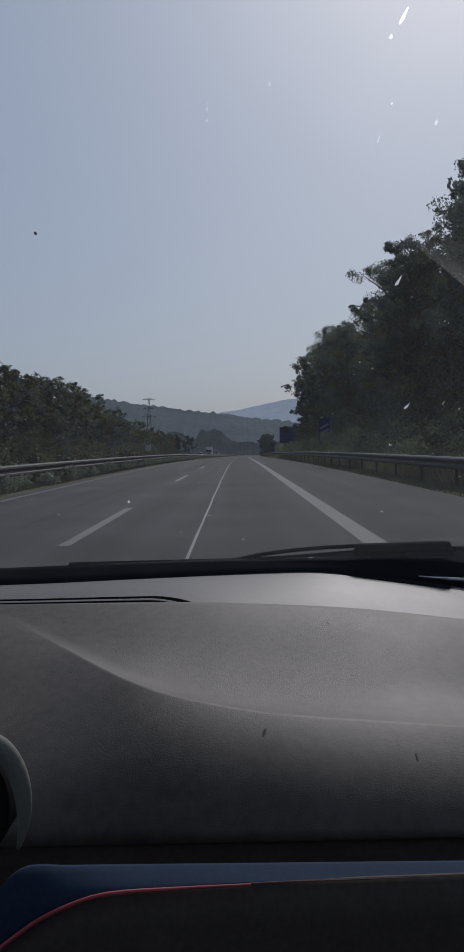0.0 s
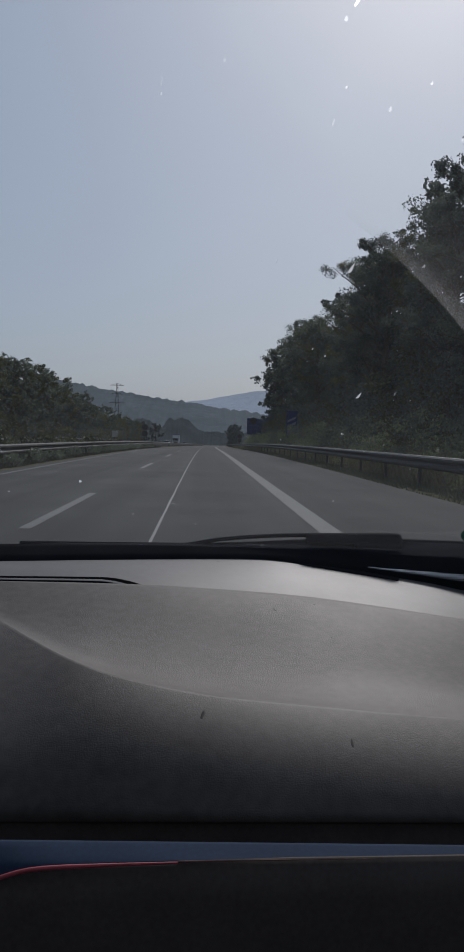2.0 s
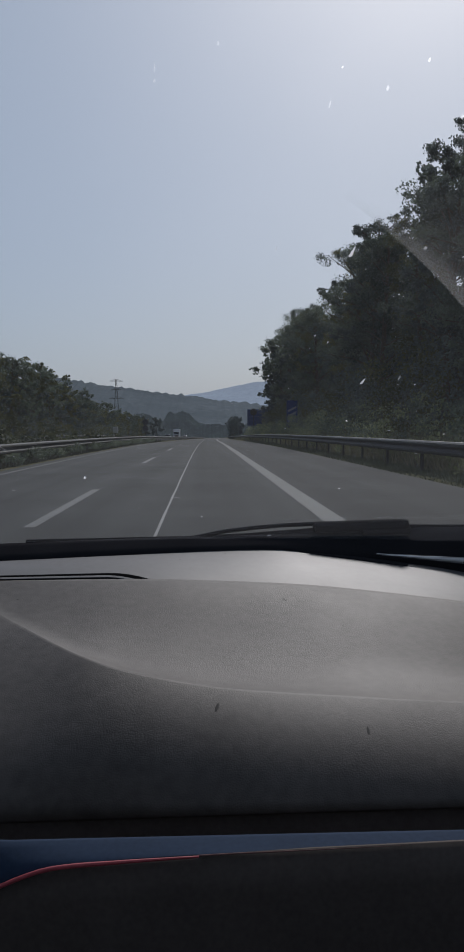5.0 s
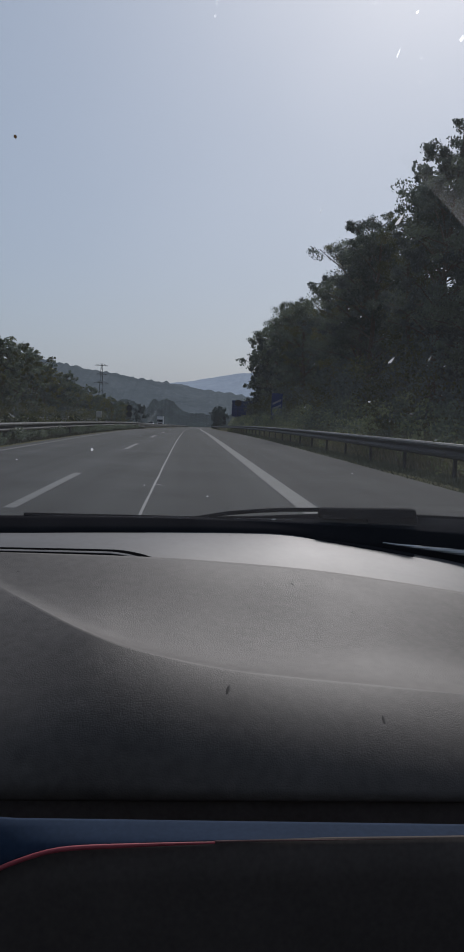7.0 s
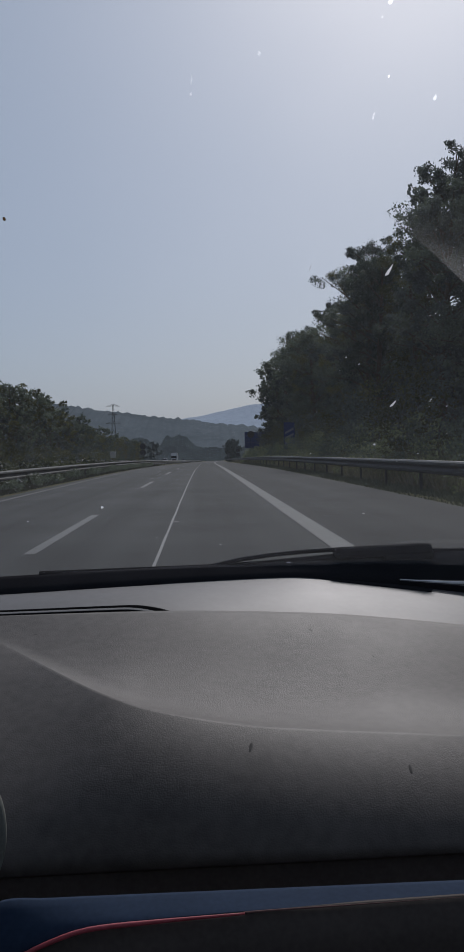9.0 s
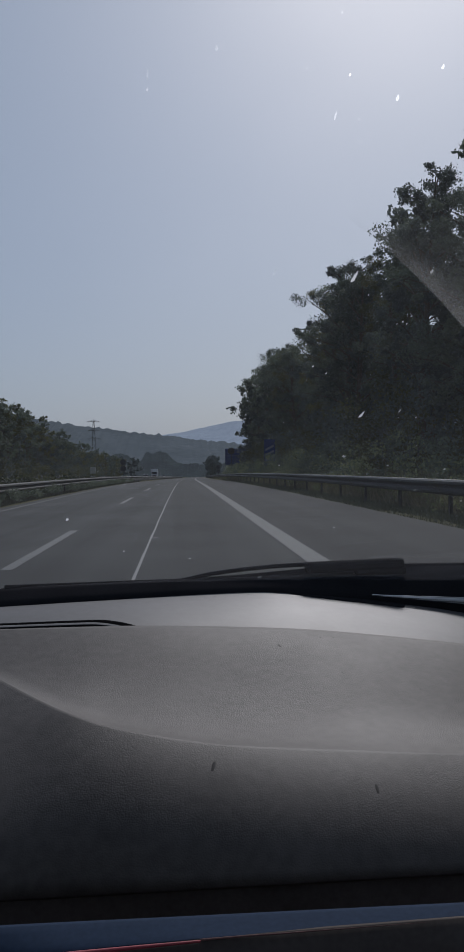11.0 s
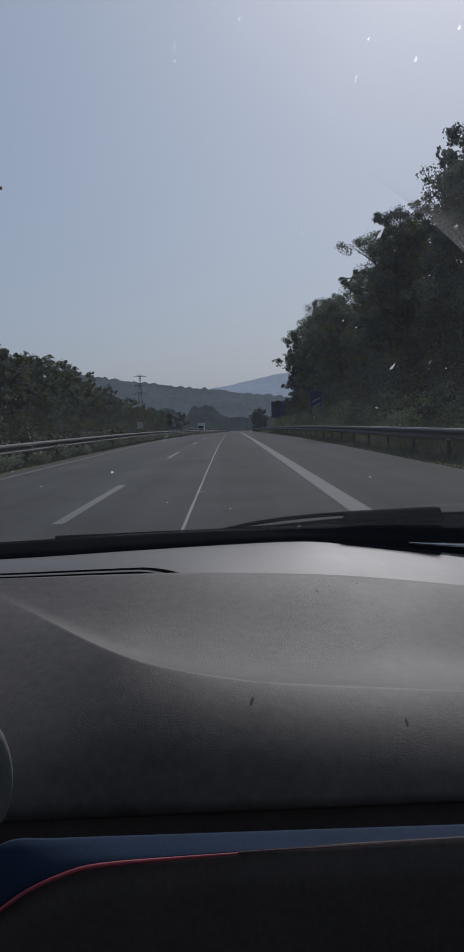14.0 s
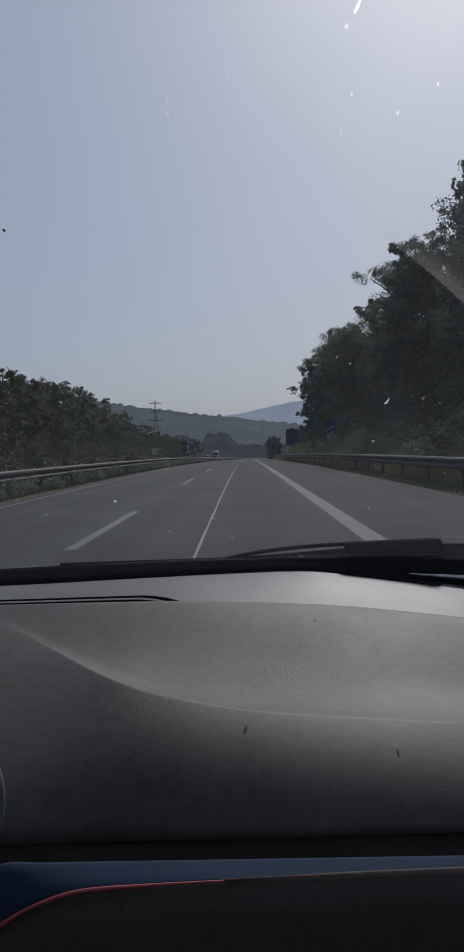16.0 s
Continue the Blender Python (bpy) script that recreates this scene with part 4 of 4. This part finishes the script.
sheet(txs, [lambda x: (x, 0.4555, blue_top(x)[2] - 0.0004), blue_top] + [bulge(f) for f in (0.15, 0.35, 0.55, 0.75, 0.9)] + [lower_than(blue_top, red)], M["blue_trim"], "blue_trim", car, "satin blue trim band", 0.003)
bm = tube([(p[0], p[1] - 0.002, p[2]) for p in (red(-0.6 + 0.605 * i / 90) for i in range(91))], [0.0013 * (1 - 0.55 * max(0, i / 90 - 0.9) / 0.1) for i in range(91)], 8)
part("piping", bm, M["red_piping"], car, "thin red piping along the trim", True)
bm = tube([(p[0], p[1] - 0.001, p[2]) for p in (red(0.0045 + 0.115 * i / 40) for i in range(41))], [0.0006 * (1 - i / 46) for i in range(41)], 8)
part("piping", bm, M["faded_piping"], car, "faded thin end of the piping", True)
wide = [-0.95 + 1.4 * i / 140 for i in range(141)]
sheet(wide, [lambda x: (x, 0.5285, 0.862), lambda x: (x, 0.5285, 0.82), lambda x: (x, 0.524, 0.74), lambda x: (x, 0.5, 0.7)], M["recess"], "trim_recess", car, "matt black recess between the pad and the blue trim", 0.003)
sheet(wide, [red, lambda x: (x, 0.43, red(x)[2] - 0.02), lambda x: (x, 0.42, 0.72), lambda x: (x, 0.46, 0.5), lambda x: (x, 0.62, 0.3)], M["black"], "lower_panel", car, "matt black lower dashboard panel", 0.004)
part("dash_core", box(1.42, 0.3, 0.3, (-0.27, 0.74, 0.68), 0.02), M["black"], car)

# round instrument surround close to the eye
bm = bmesh.new()
ring = [(-0.1455 + 0.0235 * math.cos(a), 0.445, 0.9076 + 0.04 * math.sin(a)) for a in (radians(140 - 175 * i / 48) for i in range(49))]
part("dial_ring", tube(ring, [0.0006 + 0.0052 * math.sin(math.pi * i / 48) ** 0.7 for i in range(49)], 14), M["grey_ring"], car, "light grey curved rim beside the dashboard", True)
bm = bmesh.new()
bmesh.ops.create_cone(bm, cap_ends=True, segments=40, radius1=0.0178, radius2=0.0178, depth=0.03, matrix=pose(-0.149, 0.464, 0.9076, 90) @ Matrix.Diagonal((1.0, 1.6, 1, 1)))
part("dial_face", bm, M["frit"], car)
part("stalk", box(0.06, 0.05, 0.2, (-0.2, 0.5, 0.80), 0.015), M["black"], car)


# windscreen: plane from the cowl up to the roof edge
def glass_z(y):
    return 0.985 + (0.9427 - y) * 0.514


gl = bmesh.new()
gxs = [-1.0 + 1.45 * i / 12 for i in range(13)]
rowsv = []
for y in (0.985, 0.9, 0.7, 0.5, 0.3, 0.16, 0.03):
    rowsv.append([gl.verts.new((x, y - 0.0663 * (x + 0.27) ** 2, glass_z(y))) for x in gxs])
for a, b in zip(rowsv, rowsv[1:]):
    for i in range(12):
        gl.faces.new((a[i], a[i + 1], b[i + 1], b[i]))
glass_me = bpy.data.meshes.new("windscreen")
gl.normal_update()
if sum(f.normal.z for f in gl.faces) > 0:
    bmesh.ops.reverse_faces(gl, faces=gl.faces)
gl.to_mesh(glass_me)
gl.free()
glass_me.materials.append(M["glass"])
glass_me.shade_smooth()
pane = part_mesh("windscreen", glass_me, car, "clear windscreen spotted with dried splashes")
pane.visible_shadow = False


def glass_y(x, z):
    return 0.9427 - (z - 0.985) / 0.514 - 0.0663 * (x + 0.27) ** 2


cowl_top = line([-1.0, -0.245, -0.107, -0.01, 0.075, 0.13, 0.25, 0.45], [0.92] + [0.965] * 6 + [0.95], [0.955, 0.9713, 0.9756, 0.978, 0.979, 0.981, 0.9857, 0.986])
sheet(xs, [cowl_top, blend(cowl_top, cowl_foot, 0.3, 0.002), blend(cowl_top, cowl_foot, 0.7, 0.001), cowl_foot, lambda x: (x, cowl_foot(x)[1] + 0.001, cowl_foot(x)[2] - 0.012)], M["frit"], "cowl_band", car, "black ceramic band along the foot of the windscreen", 0.003)


# the band's deeper tongue under the wiper arm
def tongue(k):
    def at(x):
        d = 0.0043 * smooth(0.085, 0.2, x) * math.sqrt(max(0.0, min(1.0, (0.2415 - x) / 0.006)))
        p = on_strip(k * d * 40)(x)
        return (x, p[1], p[2] + 0.0008)
    return at


sheet([0.085 + 0.1565 * (1 - (1 - i / 60) ** 1.6) for i in range(61)], [tongue(-0.3), tongue(0.3), tongue(0.65), tongue(1.0)], M["frit"], "band_tongue", car, "black tongue of the ceramic band under the wiper", 0.0006)

# wiper: spine, arm head and blade
wiper = part("wiper", tube([(x, 0.967, z) for x, z in ((-0.06, 0.972), (-0.01, 0.975), (0.031, 0.983), (0.066, 0.987), (0.101, 0.9896), (0.137, 0.9909), (0.18, 0.9915))], [0.0026] * 7, 6), M["rubber"], car, "parked black windscreen wiper", True)
head_bm = box(0.113, 0.016, 0.0125, (0.193, 0.962, 0.9888), 0.004, pose(0, 0, 0, 0, -1.2))
part("arm_head", head_bm, M["rubber"], wiper)
part("arm_step", box(0.06, 0.014, 0.012, (0.222, 0.962, 0.9835), 0.004), M["rubber"], wiper)
part("blade", tube([(x, 0.97, z) for x, z in ((-0.2, 0.972), (0.0, 0.974), (0.06, 0.9765), (0.11, 0.980), (0.17, 0.983), (0.24, 0.982), (0.4, 0.98))], [0.004, 0.0045, 0.0045, 0.0045, 0.006, 0.008, 0.008], 6), M["rubber"], wiper)
# the clip's glint is put into its colour: white paint on metal
part("clip", tube([(0.072, 0.9625, 0.977), (0.077, 0.961, 0.976), (0.085, 0.961, 0.978), (0.091, 0.9625, 0.977)], [0.0013] * 4, 5), M["van_white"], wiper, "small metal clip")

# dotted lattice of the ceramic band beside the arm
sheet([0.205 + 0.2 * i / 20 for i in range(21)], [lambda x: (x, 0.928, 0.961 - 0.058 * (x - 0.205)), lambda x: (x, 0.926, 0.9607 - 0.125 * (x - 0.205))], M["dots_pale"], "dotted_edge", car, "grey dotted edge of the ceramic band", 0.001)

sheet([-0.06 + 0.19 * i / 40 for i in range(41)], [lambda x: (x, cowl_foot(x)[1] - 0.0005, cowl_foot(x)[2] - 0.001), lambda x: (x, cowl_foot(x)[1] - 0.001, cowl_foot(x)[2] - 0.001 - 0.008 * math.sin(math.pi * (x + 0.06) / 0.19) ** 0.5)], M["dots"], "dotted_edge", car,
      "grey dotted edge of the ceramic band", 0.001)

# sticker and knob at the corner
bm = bmesh.new()
bmesh.ops.create_cone(bm, cap_ends=True, segments=32, radius1=0.037, radius2=0.037, depth=0.0008, matrix=pose(0.33, glass_y(0.33, 1.0095) - 0.002, 1.0095, -27.2))
st = part("sticker", bm, M["sticker"], car, "round green sticker on the glass")
st.visible_shadow = False
part("sticker_print", box(0.03, 0.0006, 0.016, (0.33, glass_y(0.33, 1.0075) - 0.0035, 1.0075), 0, pose(0, 0, 0, 62.8)), M["sticker_white"], st, "pale printed block")
bm = bmesh.new()
bmesh.ops.create_uvsphere(bm, u_segments=24, v_segments=12, radius=0.021, matrix=pose(0.3125, 0.832, 0.925) @ Matrix.Diagonal((1, 1, 0.8, 1)))
part("sensor_knob", bm, M["black"], car, "black rounded knob on the dashboard", True)


# dried splashes and insect spots on the glass
def splash(seed, w, h, lean=0.2, tail=0.5):
    """A dried drop: a ragged film, fat below and drawn out above."""
    n = 18
    verts = [(0, 0, 0)]
    for i in range(n):
        a = 2 * math.pi * i / n
        k = 1 + 0.45 * noise.noise((math.cos(a) * 1.6 + seed * 3.1, math.sin(a) * 1.6, seed))
        u = math.sin(a)
        verts.append((w * k * math.cos(a) * (1 - tail * u) + lean * h * u, 0, h * k * u))
    me = bpy.data.meshes.new("splash")
    me.from_pydata(verts, [], [(0, i + 1, (i + 1) % n + 1) for i in range(n)])
    return me


kinds = {"streak": (splash(1, 0.001, 0.0048, 0.24), "splat"), "long": (splash(6, 0.0009, 0.0066, 0.26), "splat"), "thin": (splash(3, 0.0006, 0.004, 0.08), "film_spot"),
         "dot": (splash(2, 0.0006, 0.0012, 0.1, 0.1), "splat"), "blob": (splash(7, 0.0011, 0.002, 0.0, 0.2), "film_spot"), "flat": (splash(4, 0.0014, 0.0009, 0.3, 0.0), "splat"),
         "dart": (splash(12, 0.0018, 0.004, 0.05, 0.75), "splat"), "tear": (splash(13, 0.0014, 0.009, -0.35, 0.3), "faint_spot"), "smudge": (splash(14, 0.002, 0.0165, 0.4, 0.2), "smudge_film"),
         "faint": (splash(11, 0.0007, 0.0009, 0.1, 0.1), "faint_spot"), "speck": (splash(8, 0.0004, 0.0007, 0.1, 0.1), "splat"), "slant": (splash(9, 0.0005, 0.0034, 0.45), "film_spot"), "bug": (splash(5, 0.001, 0.0017, 0.0, 0.0), "bug")}
for me, mk in kinds.values():
    me.materials.append(M[mk])
places = {"long": ((0.073, 1.290),), "streak": ((0.100, 1.2095), (0.132, 1.1395)), "thin": ((-0.0115, 1.270), (0.054, 1.2115), (0.159, 1.1415), (0.072, 1.260)),
          "dot": ((-0.012, 1.2665), (0.075, 1.2695), (0.137, 1.190), (0.088, 1.1685), (0.079, 1.1035), (0.098, 1.1645), (0.129, 1.110), (-0.2, 1.0613), (-0.164, 1.080), (-0.060, 1.020), (0.168, 1.207), (0.173, 1.137)),
          "blob": ((0.114, 1.271), (0.0175, 1.2755), (0.069, 1.2855), (0.143, 1.211), (0.098, 1.264), (0.138, 1.256), (0.217, 1.098), (0.130, 1.1095)),
          "flat": ((0.1685, 1.1015), (0.144, 1.0435), (-0.181, 1.044), (0.006, 1.009), (0.202, 1.080)), "slant": ((0.1095, 1.055), (0.148, 1.078)),
          "speck": ((0.111, 1.202), (0.134, 1.189), (0.140, 1.189), (0.086, 1.161), (0.076, 1.135), (0.160, 1.137), (0.184, 1.117), (0.154, 1.095)),
          "dart": ((-0.106, 1.0575),), "tear": ((-0.17, 1.087),), "smudge": ((-0.048, 1.0905),),
          "faint": ((-0.076, 1.1173), (-0.142, 1.1055), (0.083, 1.259), (0.090, 1.255), (0.086, 1.253), (0.056, 1.271), (0.067, 1.2825)),
          "bug": ((-0.112, 1.232),)}
rng = random.Random(17)
for kind, spots in places.items():
    for x, z in spots:
        o = part_mesh("insect_spot" if kind == "bug" else "splash", kinds[kind][0], car)
        s = rng.uniform(0.75, 1.05) * (0.72 if z > 1.25 else 0.9)
        o.matrix_basis = pose(x, glass_y(x, z) - 0.0015, z, 62.8) @ Matrix.Diagonal((s * rng.uniform(0.85, 1.2), 1, s, 1))


def smear(name, w0, w1, material, label):
    """The arc that the wiper leaves unwiped: thick along its edge, thinning away from it."""
    verts, faces, n, k = [], [], 24, 6
    for i in range(n + 1):
        f = i / n
        x, z = 0.0875 + 0.2 * f, 1.2307 - 0.0804 * f - 0.0423 * f * f
        for r in range(k + 1):
            d = r / k
            px, pz = x + (w0 + w1 * f) * d, z + (w0 + 0.8 * w1 * f) * d
            verts.append((px, glass_y(px, pz) - (0.002 if w1 < 0.05 else 0.0035), pz))
    w = k + 1
    for i in range(n):
        for r in range(k):
            a = i * w + r
            faces.append((a, a + 1, a + 1 + w, a + w))
    me = mesh_of(name, verts, faces, material, True)
    uv = me.uv_layers.new(name="fade")
    for lp in me.loops:
        uv.data[lp.index].uv = ((lp.vertex_index // w) / n, (lp.vertex_index % w) / k)
    part_mesh(name, me, car, label)


smear("glass_smear", 0.004, 0.012, M["smear"], "pale edge of the unwiped arc on the glass")
smear("glass_veil", 0.015, 0.1, M["veil"], "faint grime beyond the wiped arc")

# crumbs on the dashboard; the three largest are painted shadows of glass spots
mark_me = None



for x, surface, f, k, turn in ((-0.1665, hollow, 0.48, 1.3, 25), (0.0321, on_strip, 0.14, 0.8, 30), (0.0688, on_strip, 0.09, 0.8, 140), (-0.0177, on_strip, 0.37, 0.7, 60), (0.0854, hollow, 0.17, 1.8, 115), (0.1261, hollow, 0.08, 0.9, 10),
                               (0.1387, hollow, 0.07, 0.6, 40), (0.1351, hollow, 0.36, 1.1, 120), (-0.021, hollow, 0.57, 1.1, 70), (0.0426, hollow, 0.4, 0.8, 95), (0.1465, hollow, 0.46, 0.7, 60), (0.1981, hollow, 0.45, 0.8, 80),
                               (-0.1388, roll, 0.13, 0.8, 30), (-0.1286, roll, 0.19, 0.9, 70), (0.0175, roll, 0.2, 3.0, 75), (0.1245, roll, 0.345, 2.6, 88)):
    if mark_me is None:
        bm = bmesh.new()
        bmesh.ops.create_uvsphere(bm, u_segments=8, v_segments=6, radius=1)
        for v in bm.verts:
            v.co *= 1 + 0.25 * noise.noise(v.co * 1.2)
        ob = part("crumb", bm, M["crumb_shadow"], car, "dark crumb, the large ones painted shadows")
        mark_me = ob.data
    else:
        ob = part_mesh("crumb", mark_me, car, "dark crumb, the large ones painted shadows")
    p, q = surface(f)(x), surface(f + 0.04)(x)
    tilt = math.degrees(math.atan2(p[2] - q[2], p[1] - q[1]))
    ob.matrix_basis = pose(*p, tilt, 0, 0) @ pose(0, 0, 0.00005, 0, 0, turn) @ Matrix.Diagonal((0.0017 * k, 0.00042 * k, 0.00006 * k, 1))

# shell: roof, pillars, sides, back, bonnet, wheels
part("headliner", box(1.3, 1.75, 0.03, (-0.27, -0.72, 1.46), 0.01), M["headliner"], car, "grey headliner under the roof")
part("roof", box(1.34, 1.8, 0.05, (-0.27, -0.73, 1.503), 0.022), M["car_paint"], car, "dark painted roof")
for s, x in ((-1, -1.0), (1, 0.46)):
    part("pillar", tube([(x, 0.86, 0.97), (x - s * 0.04, 0.5, 1.22), (x - s * 0.1, 0.12, 1.46)], [0.04, 0.035, 0.035], 8), M["black"], car, "dark windscreen pillar", True)
    part("door_panel", box(0.06, 2.6, 0.62, (x, -0.4, 0.63), 0.02), M["black"], car)
    part("door_skin", box(0.03, 2.5, 0.6, (x + s * 0.05, -0.4, 0.62), 0.012), M["car_paint"], car, "dark painted door skin")
    part("door_post", box(0.06, 0.12, 0.56, (x - s * 0.06, -0.75, 1.2), 0.02), M["black"], car)
    for yy in (-1.2, 1.35):
        wheel(car, x - s * 0.02, yy, 0.31, 0.2)
part("rear_panel", box(1.46, 0.06, 0.72, (-0.27, -1.65, 0.68), 0.03), M["black"], car)
part("floor_pan", box(1.44, 3.2, 0.05, (-0.27, -0.1, 0.3), 0.02), M["black"], car)
bm = box(1.42, 1.0, 0.5, (-0.27, 1.45, 0.62), 0.1)
for v in bm.verts:
    if v.co.z > 0.7:
        v.co.z += 0.05 - 0.16 * max(0, v.co.y - 1.0)
part("bonnet", bm, M["car_paint"], car, "dark painted bonnet ahead of the windscreen", True)
